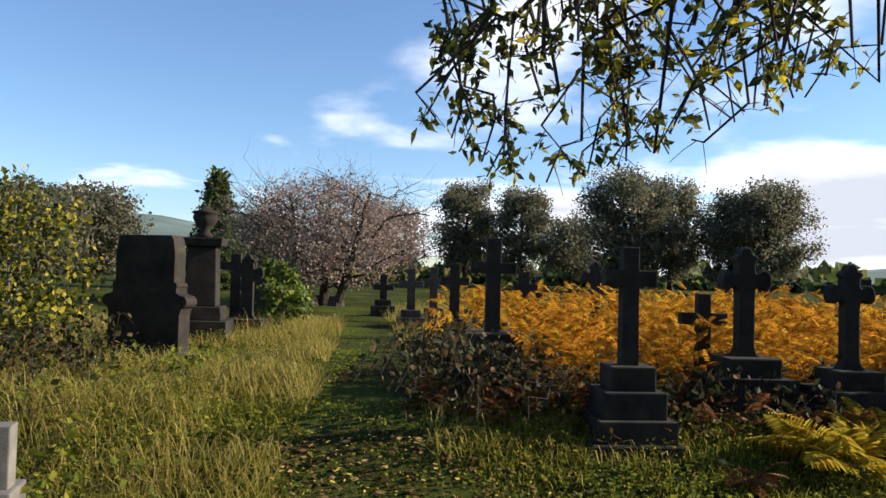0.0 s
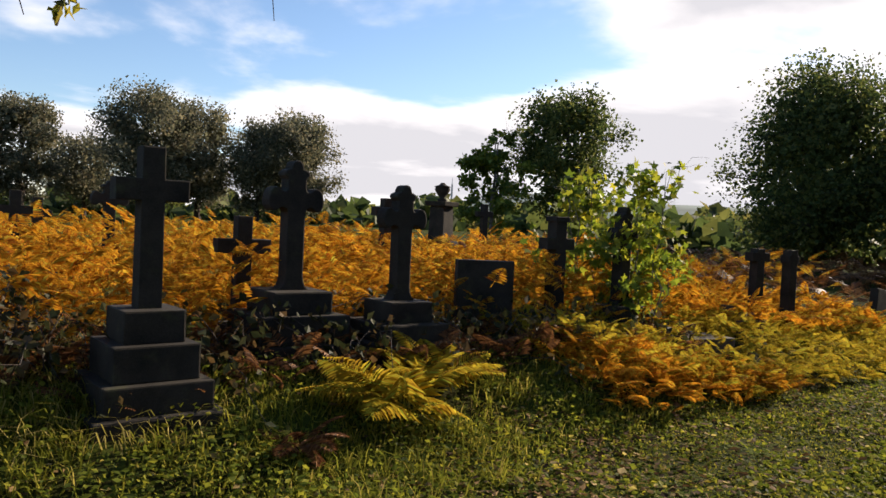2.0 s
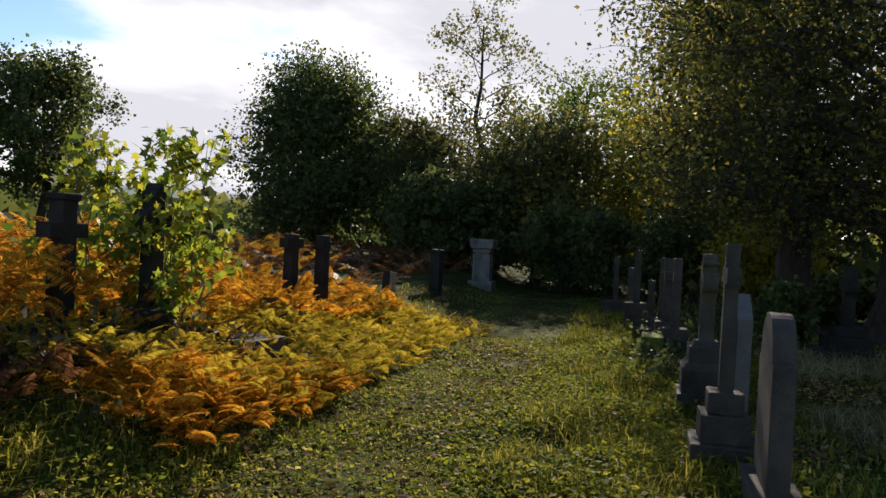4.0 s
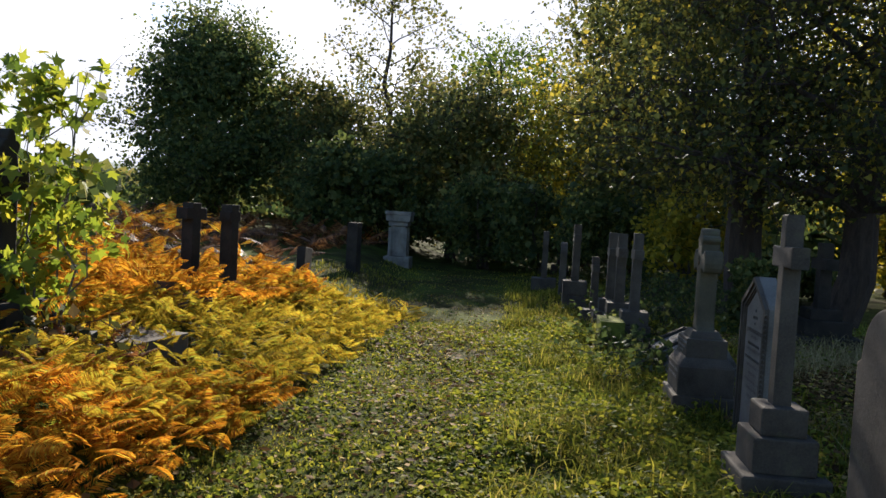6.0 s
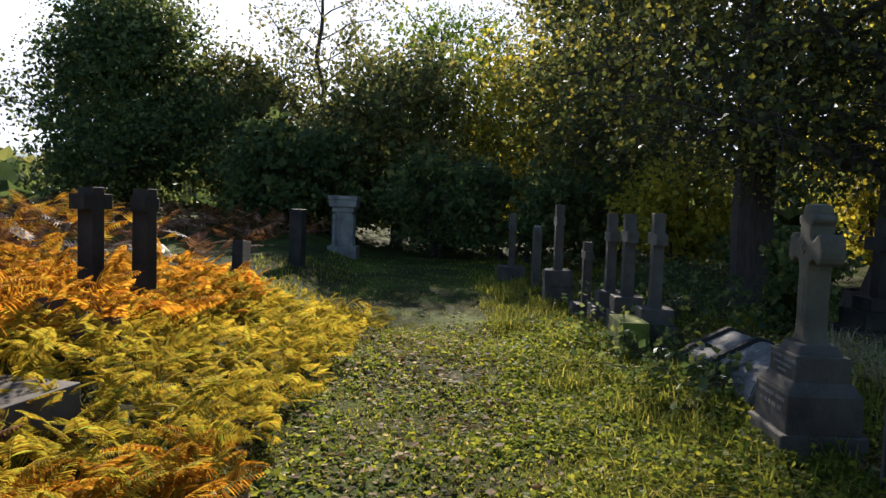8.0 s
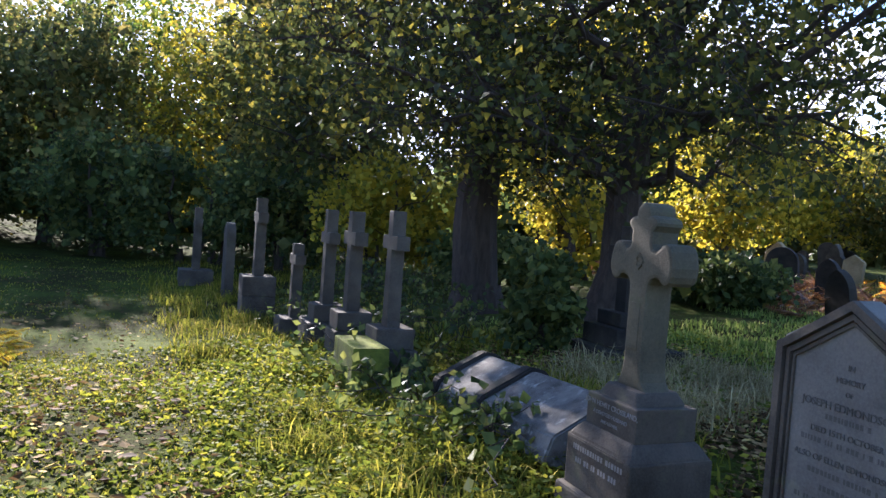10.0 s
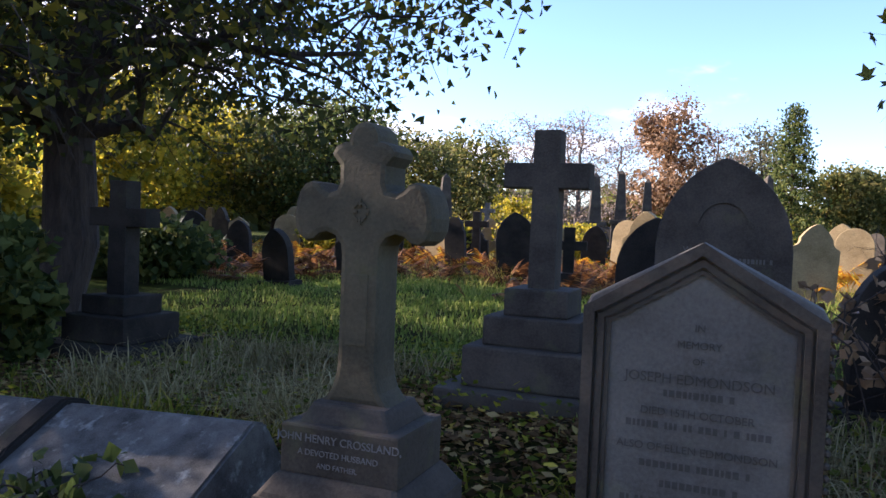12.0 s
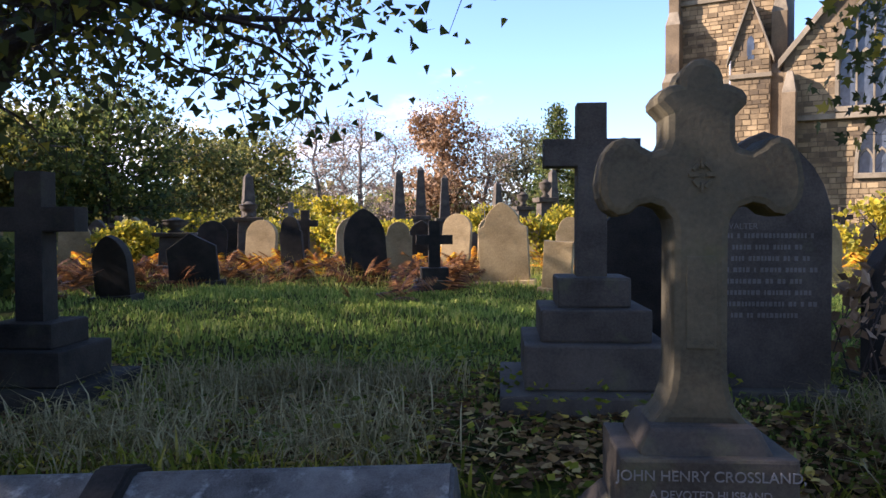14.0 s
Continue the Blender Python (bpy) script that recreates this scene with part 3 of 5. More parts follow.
def gabled_headstone(x, y, rot):
    """A gabled headstone with a moulded border, bead edge and a cut inscription."""
    ob = thing("headstone", x, y, 0.0, rot, "grey gabled headstone with moulded border and worn inscription", "headstone")
    w, h, d = 0.66, 1.26, 0.15
    out = [(w / 2, -0.15), (w / 2, 1.06), (w / 2 - 0.015, 1.09), (0.004, h), (-w / 2 + 0.015, 1.09), (-w / 2, 1.06), (-w / 2, -0.15)]
    part("slab", slab_of(out, -d / 2, d / 2 - 0.03, 0.008), "panel_stone", ob)

    def border(o, i, y1, name, mat):
        bm = bmesh.new()
        shape = lambda k: [(w / 2 - k, 0.0), (w / 2 - k, 1.06 - k * 0.55), (w / 2 - 0.03 - k, 1.075 - k * 0.55), (0, h - k * 1.15), (-w / 2 + 0.03 + k, 1.075 - k * 0.55), (-w / 2 + k, 1.06 - k * 0.55), (-w / 2 + k, 0.0)]
        a, b = shape(o), shape(i)
        for j in range(len(a) - 1):
            q = [a[j], a[j + 1], b[j + 1], b[j]]
            lo = [bm.verts.new((px, d / 2 - 0.032, pz)) for px, pz in q]
            hi = [bm.verts.new((px, y1, pz)) for px, pz in q]
            bm.faces.new(hi)
            for m in range(4):
                bm.faces.new((lo[m], lo[(m + 1) % 4], hi[(m + 1) % 4], hi[m]))
        bmesh.ops.remove_doubles(bm, verts=bm.verts[:], dist=0.0005)
        bmesh.ops.recalc_face_normals(bm, faces=bm.faces[:])
        return part(name, bm, mat, ob)

    border(0.0, 0.032, d / 2, "moulding", "grey_stone")
    border(0.042, 0.060, d / 2 - 0.012, "moulding", "grey_stone")
    border(0.068, 0.078, d / 2 - 0.020, "moulding", "grey_stone")
    k = 0.0
    while k < 0.95:
        bead = bmesh.new()
        bmesh.ops.create_icosphere(bead, subdivisions=1, radius=0.012, matrix=Matrix.Translation((-w / 2 - 0.006, d / 2 - 0.01, 0.10 + k)))
        part("bead", bead, "grey_stone", ob)
        k += 0.034
    yy = d / 2 - 0.0285
    letters("IN", 0.03, yy, 0, 1.005, ob, "worn_letter")
    letters("MEMORY", 0.03, yy, 0, 0.955, ob, "worn_letter")
    letters("OF", 0.026, yy, 0, 0.91, ob, "worn_letter")
    letters("JOSEPH EDMONDSON", 0.041, yy, 0, 0.85, ob, "worn_letter")
    bars([0.10], yy, 0.81, 0.05, 0.02, ob, "worn_letter")
    letters("DIED 15TH OCTOBER", 0.032, yy, 0, 0.755, ob, "worn_letter")
    bars([0.20], yy, 0.715, 0.05, 0.02, ob, "worn_letter")
    letters("ALSO OF ELLEN EDMONDSON", 0.032, yy, 0, 0.65, ob, "worn_letter")
    bars([0.15, 0.12, 0.21, 0.17, 0.1], yy, 0.60, 0.055, 0.02, ob, "worn_letter")


gabled_headstone(8.52, 2.72, 2)


def inscribed_cross(x, y, rot):
    """A lobed cross on an inscribed block and base."""
    ob = thing("cross_monument", x, y, 0.0, rot, "mossy lobed stone cross on an inscribed block", "grave cross")
    part("cross", slab_of(trefoil_outline(0.72, 1.585, 1.312, 0.130, 0.238, 0.085, 0.055), -0.075, 0.075, 0.018), "green_stone", ob)
    part("panel", slab_of([(0.035, 0.9), (0.035, 1.12), (-0.035, 1.12), (-0.035, 0.9)], 0.073, 0.079, 0.003), "green_stone", ob)
    knot = bmesh.new()
    for a in range(0, 360, 45):
        bmesh.ops.create_cube(knot, size=1.0, matrix=Matrix.Translation((0.02 * math.cos(radians(a)), 0.078, 1.31 + 0.028 * math.sin(radians(a)))) @ pose(0, 0, 0, 0, a, 0) @ Matrix.Diagonal((0.022, 0.008, 0.007, 1)))
    part("carving", knot, "green_stone", ob)
    part("plinth_step", block(0.31, 0.28, 0.66, 0.725, 0.015, 0.80), "grey_stone", ob)
    part("block", block(0.395, 0.33, 0.51, 0.665, 0.008), "grey_stone", ob)
    part("plinth_step", block(0.52, 0.45, 0.44, 0.515, 0.02, 0.78), "grey_stone", ob)
    part("base", block(0.52, 0.45, 0.20, 0.445, 0.012), "grey_stone", ob)
    part("plinth_step", block(0.56, 0.52, -0.12, 0.205, 0.015), "grey_stone", ob)
    letters("JOHN HENRY CROSSLAND,", 0.034, 0.167, 0, 0.615, ob)
    letters("A DEVOTED HUSBAND", 0.026, 0.167, 0, 0.575, ob)
    letters("AND FATHER.", 0.022, 0.167, 0, 0.54, ob)
    bars([0.21, 0.17], 0.227, 0.385, 0.06, 0.026, ob)


inscribed_cross(9.49, 2.97, 3)


def coped_stone(x, y, rot):
    """A fallen coped grave cover with raised ribs across it."""
    ob = thing("grave_cover", x, y, 0.02, rot, "fallen coped grave cover of pale stone with mossy ribs", "grave cover", tilt=(14, 3))

    def prism(x0, x1, grow):
        bm = bmesh.new()
        o = [(-0.36 - grow, 0.0), (-0.34 - grow, 0.16 + grow), (-0.03 - grow, 0.44 + grow), (0.05 + grow, 0.44 + grow), (0.36 + grow, 0.16 + grow), (0.38 + grow, 0.0)]
        a = [bm.verts.new((x0, py, pz)) for py, pz in o]
        b = [bm.verts.new((x1, py, pz)) for py, pz in o]
        bm.faces.new(a)
        bm.faces.new(list(reversed(b)))
        for i in range(6):
            bm.faces.new((a[i], a[(i + 1) % 6], b[(i + 1) % 6], b[i]))
        bmesh.ops.recalc_face_normals(bm, faces=bm.faces[:])
        bmesh.ops.bevel(bm, geom=bm.edges[:], offset=0.012, segments=2, affect="EDGES")
        return bm
    part("cover", prism(-0.92, 0.92, 0.0), "lichen_stone", ob)
    for rx in (0.86, 0.10):
        part("rib", prism(rx - 0.06, rx + 0.06, 0.022), "sooty_stone", ob)
    for mx, my in ((-0.25, 0.16), (-0.4, 0.12)):
        pad = bmesh.new()
        bmesh.ops.create_icosphere(pad, subdivisions=3, radius=1.0)
        for v in pad.verts:
            k = 1 + 0.35 * noise.noise(v.co * 2.3 + Vector((mx, 0, 0)))
            v.co = Vector((mx + v.co.x * 0.10 * k, my + v.co.y * 0.07 * k, 0.335 - (my - 0.05) * 0.6 + v.co.z * 0.03 * k))
        part("moss_pad", pad, "moss", ob, "yellow-green cushion of moss")


coped_stone(11.0, 2.82, 2)
EAST = "crosses in the shade beyond the fallen cover"
latin_cross(12.75, 3.33, 3, 1.45, 1.18, 0.13, 0.2, 0.12, 0.12, [(0.4, -0.1, 0.28), (0.34, 0.28, 0.46)], "grey_stone", "slender weathered stone cross in the shade", z=0.02, group=EAST, flare=0.03)
latin_cross(13.7, 3.48, 3, 1.42, 1.16, 0.15, 0.22, 0.13, 0.13, [(0.4, -0.1, 0.28), (0.34, 0.28, 0.46)], "grey_stone", "slender grey stone cross in the shade", z=0.02, group=EAST)
latin_cross(14.5, 3.58, 3, 1.42, 1.12, 0.14, 0.2, 0.12, 0.12, [(0.48, -0.1, 0.24), (0.32, 0.24, 0.42)], "grey_stone", "grey stone cross in the shade of trees", z=0.02, group=EAST)
latin_cross(15.3, 3.8, 3, 1.0, 0.82, 0.13, 0.19, 0.11, 0.12, [(0.4, -0.1, 0.15)], "grey_stone", "small weathered stone cross in the shade", z=0.02, group=EAST)
latin_cross(16.5, 4.13, 3, 1.5, 1.25, 0.16, 0.22, 0.13, 0.13, [(0.42, -0.1, 0.25), (0.42, 0.25, 0.5)], "grey_stone", "stepped weathered stone cross beside the path", z=0.02, group=EAST)
headstone(18.5, 4.4, 3, "round", 0.5, 1.15, 0.13, "grey_stone", "narrow grey headstone under the trees", group=EAST)
latin_cross(20.0, 4.85, 3, 1.3, 1.05, 0.16, 0.22, 0.13, 0.13, [(0.55, -0.1, 0.25)], "grey_stone", "grey stone cross under the trees", group=EAST)
headstone(12.55, 3.62, 3, "flat", 0.62, 0.36, 0.3, "moss", "low grave block thick with yellow-green moss", z=0.02)

# second row, on the lawn
latin_cross(9.6, 0.78, 3, 1.57, 1.31, 0.155, 0.25, 0.145, 0.15, [(0.96, -0.15, 0.12), (0.72, 0.12, 0.345), (0.55, 0.345, 0.51), (0.37, 0.51, 0.665)], "grey_stone", "dark grey cross on four stone steps", z=0.27)
tomb = headstone(8.66, 0.48, 2, "lancet", 0.72, 1.46, 0.16, "grey_stone", "large dark pointed headstone with carved arch and inscription", z=0.25, plinth=0.06)
ring_out, ring_in = arc(0, 1.08, 0.15, 0, 180, 14), arc(0, 1.08, 0.13, 180, 0, 14)
part("carving", slab_of(ring_out + ring_in, 0.078, 0.092, 0.0), "grey_stone", tomb)
letters("WALTER", 0.045, 0.083, 0.12, 0.93, tomb, "panel_stone")
bars([0.26, 0.2, 0.24, 0.28, 0.2, 0.25, 0.28, 0.18], 0.083, 0.88, 0.062, 0.026, tomb, "panel_stone")
headstone(9.2, -0.62, 2, "lancet", 0.56, 1.12, 0.14, SOOT, "black pointed headstone behind the stepped cross", z=0.27, plinth=0.08)
headstone(7.75, 0.2, 10, "lancet", 0.5, 0.92, 0.14, SOOT, "black pointed headstone overgrown with ivy", z=0.27, plinth=0.08)
latin_cross(12.5, 1.18, 4, 1.23, 0.98, 0.15, 0.25, 0.13, 0.14, [(0.78, -0.15, 0.14), (0.54, 0.14, 0.32), (0.37, 0.32, 0.45)], SOOT, "dark stone cross on a stepped base", z=0.26)


# ---- far graves to the south ----
def obelisk(x, y, h, mat, group):
    ob = thing("obelisk", x, y, None, random.uniform(0, 40), "tall pale stone obelisk on a square pedestal", "obelisk", group)
    part("base", block(0.9, 0.9, -0.2, 0.4, 0.03), mat, ob)
    part("pedestal", block(0.65, 0.65, 0.4, h * 0.38, 0.03, 0.93), mat, ob)
    part("cornice", block(0.75, 0.75, h * 0.38, h * 0.43, 0.02), mat, ob)
    part("shaft", block(0.42, 0.42, h * 0.43, h * 0.95, 0.01, 0.58), mat, ob)
    part("tip", block(0.245, 0.245, h * 0.95, h, 0.004, 0.08), mat, ob)


def from_last(yaw_px, dist, eye=(9.86, 4.9), heading=-172.72):
    """A place on the lawn by bearing across the view and distance from the end of the walk."""
    yaw = radians(heading) - math.atan((yaw_px - 784) / 1352.5)
    return eye[0] - math.sin(yaw) * dist, eye[1] + math.cos(yaw) * dist


FIELD = "graves standing in the long grass of the field"
STONES = [
    (650, 13.2, "lancet", 0.72, 1.25, SOOT), (705, 14.6, "shoulder", 0.52, 1.05, "buff_stone"), (805, 17.0, "round", 0.66, 1.25, "buff_stone"),
    (895, 12.4, "ogee", 0.80, 1.35, "buff_stone"), (985, 11.0, "flat", 0.42, 0.75, "buff_stone"), (460, 17.5, "round", 0.72, 1.15, "buff_stone"),
    (520, 14.5, "shoulder", 0.42, 1.15, SOOT), (370, 16.0, "round", 0.6, 1.1, SOOT), (345, 12.6, "gable", 0.75, 0.85, SOOT), (205, 10.6, "lancet", 0.5, 0.85, SOOT),
    (615, 19.0, "lancet", 0.6, 1.2, "buff_stone"), (740, 18.5, "lancet", 0.6, 1.15, SOOT), (1010, 16.0, "shoulder", 0.6, 1.15, "buff_stone"),
    (870, 19.0, "round", 0.7, 1.2, "buff_stone"), (130, 20, "round", 0.7, 1.1, "buff_stone"), (170, 23, "lancet", 0.7, 1.2, "grey_stone"), (265, 20, "gable", 0.7, 1.2, SOOT),
    (415, 21, "round", 0.7, 1.2, SOOT), (560, 24, "lancet", 0.7, 1.2, "buff_stone"), (1150, 13, "ogee", 0.7, 1.25, "buff_stone"), (1175, 17, "round", 0.7, 1.25, "buff_stone"), (1460, 14, "shoulder", 0.6, 1.0, "buff_stone"),
    (1500, 18, "round", 0.6, 1.0, "buff_stone"), (-60, 16, "round", 0.7, 1.1, SOOT), (-150, 22, "lancet", 0.7, 1.2, "buff_stone"), (60, 15, "lancet", 0.5, 0.95, SOOT), (1120, 22, "lancet", 0.7, 1.4, "buff_stone"),
]
for px, dist, kind, w, h, mat in STONES:
    sx, sy = from_last(px, dist)
    headstone(sx, sy, random.uniform(-14, 30), kind, w, h, 0.14, mat, {SOOT: "blackened headstone in long grass", "buff_stone": "sunlit buff sandstone headstone in long grass", "grey_stone": "grey headstone in long grass"}[mat], group=FIELD, plinth=0.08, tilt=(random.uniform(-4, 4), random.uniform(-5, 5)))
for px, dist, top, mat in ((768, 11.3, 1.05, SOOT), (540, 16.5, 1.3, SOOT), (210, 24, 1.3, "grey_stone"), (1490, 24, 1.5, SOOT), (515, 26, 1.8, "pale_stone"), (1000, 27, 1.6, "grey_stone")):
    sx, sy = from_last(px, dist)
    latin_cross(sx, sy, random.uniform(-5, 20), top, top - 0.28, 0.17, 0.27, 0.14, 0.14, [(0.6, -0.1, 0.18), (0.4, 0.18, 0.36)], mat, "weathered stone cross in the field of graves", group=FIELD)
for px, dist, h in ((706, 27, 3.0), (745, 29, 3.3), (787, 30, 3.0), (440, 24, 2.6), (978, 31, 3.3), (880, 34, 3.0)):
    sx, sy = from_last(px, dist)
    obelisk(sx, sy, h, "grey_stone", "obelisks in the field of graves")
for px, dist, h in ((965, 26, 2.6), (925, 28, 2.2), (440, 19, 1.6), (310, 14, 1.1)):
    sx, sy = from_last(px, dist)
    urn_monument(sx, sy, 20, h, "grey_stone", "grey stone urn monument in the field of graves", group="urn monuments in the field")
for i in range(42):
    sx, sy = from_last(random.uniform(-350, 1560), random.uniform(19, 36))
    headstone(sx, sy, random.uniform(-20, 30), random.choice(["round", "lancet", "gable", "shoulder", "ogee"]), random.uniform(0.5, 0.8), random.uniform(0.8, 1.35), 0.14, random.choice([SOOT, "buff_stone", "buff_stone", "grey_stone"]), "old headstone far off in the field of graves", group=FIELD, plinth=0.08, tilt=(random.uniform(-5, 5), random.uniform(-6, 6)))


# ---- church ----
def pointed(w, h, cx=0.0, z0=0.0, n=5):
    a, s = w / 2, h - w * 0.8
    right = [(a, 0), (a, s)] + [(w * math.cos(radians(t)) - a, s + w * 0.924 * math.sin(radians(t))) for t in (12, 24, 36, 48, 58)]
    return [(cx + x, z0 + z) for x, z in right + [(-x, z) for x, z in reversed(right)]]


def wall_with_holes(outline, holes, y0, y1):
    """A wall face between two depths, with openings cut through it."""
    bm = bmesh.new()
    edges = []
    for loop in [outline] + holes:
        vs = [bm.verts.new((x, y0, z)) for x, z in loop]
        edges += [bm.edges.new((vs[i], vs[(i + 1) % len(vs)])) for i in range(len(vs))]
    bmesh.ops.triangle_fill(bm, use_beauty=True, use_dissolve=False, edges=edges)
    ext = bmesh.ops.extrude_face_region(bm, geom=bm.faces[:])
    for v in ext["geom"]:
        if isinstance(v, bmesh.types.BMVert):
            v.co.y = y1
    bmesh.ops.recalc_face_normals(bm, faces=bm.faces[:])
    return bm


def church_window(parent, cx, z0, w, h, lights, y):
    ob = part("window", slab_of(pointed(w, h, cx, z0), y - 0.26, y - 0.22, 0), "glass_dark", parent)
    for i in range(lights + 1):
        mx = cx - w / 2 + w * i / lights
        top = h - w * 0.8 if i in (0, lights) else h * 0.93
        part("mullion", block(0.13, 0.16, z0, z0 + top, 0.015, cx=mx, cy=y - 0.14), "dressed_stone", ob)
    part("sill", block(w + 0.5, 0.45, z0 - 0.28, z0, 0.03, cx=cx, cy=y - 0.05), "dressed_stone", ob)
    out = pointed(w + 0.02, h, cx, z0)
    ring = pointed(w + 0.5, h + 0.28, cx, z0)
    bm = bmesh.new()
    for j in range(len(out) - 1):
        q = [ring[j], ring[j + 1], out[j + 1], out[j]]
        lo = [bm.verts.new((x, y - 0.2, z)) for x, z in q]
        hi = [bm.verts.new((x, y + 0.05, z)) for x, z in q]
        bm.faces.new(hi)
        for m in range(4):
            bm.faces.new((lo[m], lo[(m + 1) % 4], hi[(m + 1) % 4], hi[m]))
    bmesh.ops.remove_doubles(bm, verts=bm.verts[:], dist=0.001)
    bmesh.ops.recalc_face_normals(bm, faces=bm.faces[:])
    part("surround", bm, "dressed_stone", ob)
    for i in range(lights):
        c = cx - w / 2 + w * (i + 0.5) / lights
        b = w / lights
        inner, outer = pointed(b * 0.86, b * 1.1, c, z0 + h - w * 0.95), pointed(b * 1.06, b * 1.25, c, z0 + h - w * 0.95)
        bt = bmesh.new()
        for j in range(1, len(inner) - 2):
            q = [outer[j], outer[j + 1], inner[j + 1], inner[j]]
            lo = [bt.verts.new((x, y - 0.2, z)) for x, z in q]
            hi = [bt.verts.new((x, y - 0.1, z)) for x, z in q]
            bt.faces.new(hi)
            for m in range(4):
                bt.faces.new((lo[m], lo[(m + 1) % 4], hi[(m + 1) % 4], hi[m]))
        bmesh.ops.remove_doubles(bt, verts=bt.verts[:], dist=0.001)
        part("tracery", bt, "dressed_stone", ob)



def church():
    ax, ay = from_last(1198, 45)
    ob = thing("church", ax - 0.4, ay - 3.0, 0.1, -22, "buff sandstone church with a tower and traceried windows", "church")
    ob.scale = (0.74, 1.0, 1.0)
    # tower: local x runs to the west (right in view when seen from the north)
    def px(v):
        return -v
    tw = 7.8
    t_out = [(px(0), 0), (px(tw), 0), (px(tw), 24), (px(0), 24)]
    part("wall", wall_with_holes(t_out, [pointed(1.7, 3.8, px(tw / 2), 14.9)], -0.8, 0.0), "church_stone", ob)
    part("wall", block(0.8, tw, 0, 24, 0.02, cx=px(0.4), cy=-tw / 2 - 0.3), "church_stone", ob)
    part("wall", block(0.8, tw, 0, 24, 0.02, cx=px(tw - 0.4), cy=-tw / 2 - 0.3), "church_stone", ob)
    church_window(ob, px(tw / 2), 14.9, 1.7, 3.8, 2, 0.0)
    for z in (4.6, 9.4, 14.2, 20):
        part("string_course", block(tw + 0.35, 0.5, z, z + 0.28, 0.04, cx=px(tw / 2), cy=-0.1), "dressed_stone", ob)
    for cx0 in (px(0.0), px(tw)):
        for z0, z1, d, bw in ((0, 5.6, 1.7, 1.7), (5.6, 9.6, 1.4, 1.4), (9.6, 13.0, 1.1, 1.1), (13.0, 15.5, 0.75, 0.8)):
            b = part("buttress", block(bw, d, z0, z1, 0.03, cx=cx0, cy=d / 2 - 0.1), "church_stone", ob)
            part("buttress_cap", block(bw + 0.06, d + 0.1, z1, z1 + 0.8, 0.03, 0.6, cx=cx0, cy=d / 2 - 0.25), "dressed_stone", b)
    # small gabled stair turret against the tower
    g = [(px(4.5), 0), (px(7.3), 0), (px(7.3), 10.7), (px(5.9), 13.7), (px(4.5), 10.7)]
    part("wall", slab_of(g, -0.2, 1.5, 0.02), "church_stone", ob)
    for s in (-1, 1):
        part("coping", slab_of([(px(5.9), 13.95), (px(5.9), 13.65), (px(5.9 + s * 1.65), 10.1), (px(5.9 + s * 1.65), 10.45)], 1.2, 1.7, 0.02), "dressed_stone", ob)
    part("window", slab_of(pointed(0.5, 1.3, px(5.9), 10.4), 1.505, 1.515, 0), "glass_dark", ob)
    part("string_course", block(3.0, 0.4, 9.35, 9.6, 0.03, cx=px(5.9), cy=1.45), "dressed_stone", ob)
    part("drainpipe", block(0.16, 0.16, 0, 11.5, 0.02, cx=px(4.2), cy=0.1), "metal_grey", ob)
    # nave gable beside the tower
    n0, n1, top, eave = 8.2, 19.8, 15.4, 10.2
    mid = (n0 + n1) / 2
    wall = [(px(n0), 0), (px(n1), 0), (px(n1), eave), (px(mid), top), (px(n0), eave)]
    holes = [pointed(4.4, 5.8, px(mid), 7.4), pointed(2.9, 2.9, px(mid + 0.5), 3.9)]
    part("wall", wall_with_holes(wall, holes, 0.9, 1.7), "church_stone", ob)
    church_window(ob, px(mid), 7.4, 4.4, 5.8, 4, 1.7)
    church_window(ob, px(mid + 0.5), 3.9, 2.9, 2.9, 3, 1.7)
    part("string_course", block(n1 - n0, 0.5, 6.75, 7.05, 0.04, cx=px(mid), cy=1.75), "dressed_stone", ob)
    for s in (-1, 1):
        e = mid + s * (n1 - n0) / 2 * 1.06
        part("coping", slab_of([(px(mid), top + 0.35), (px(mid), top - 0.1), (px(e), eave - 0.55), (px(e), eave - 0.1)], 1.3, 1.95, 0.02), "dressed_stone", ob)
        part("roof", slab_of([(px(mid), top + 0.1), (px(mid), top - 0.2), (px(e), eave - 0.7), (px(e), eave - 0.4)], -18, 1.3, 0), "slate", ob)
    for bx in (n0 + 0.5, n1 - 0.4):
        b = part("buttress", block(0.9, 1.5, 0, 8.2, 0.03, cx=px(bx), cy=2.2), "church_stone", ob)
        part("buttress_cap", block(0.95, 1.5, 8.2, 9.4, 0.03, 0.4, cx=px(bx), cy=2.1), "dressed_stone", b)
    # courses of masonry, proud and uneven, on the faces that are seen
    verts, faces = [], []
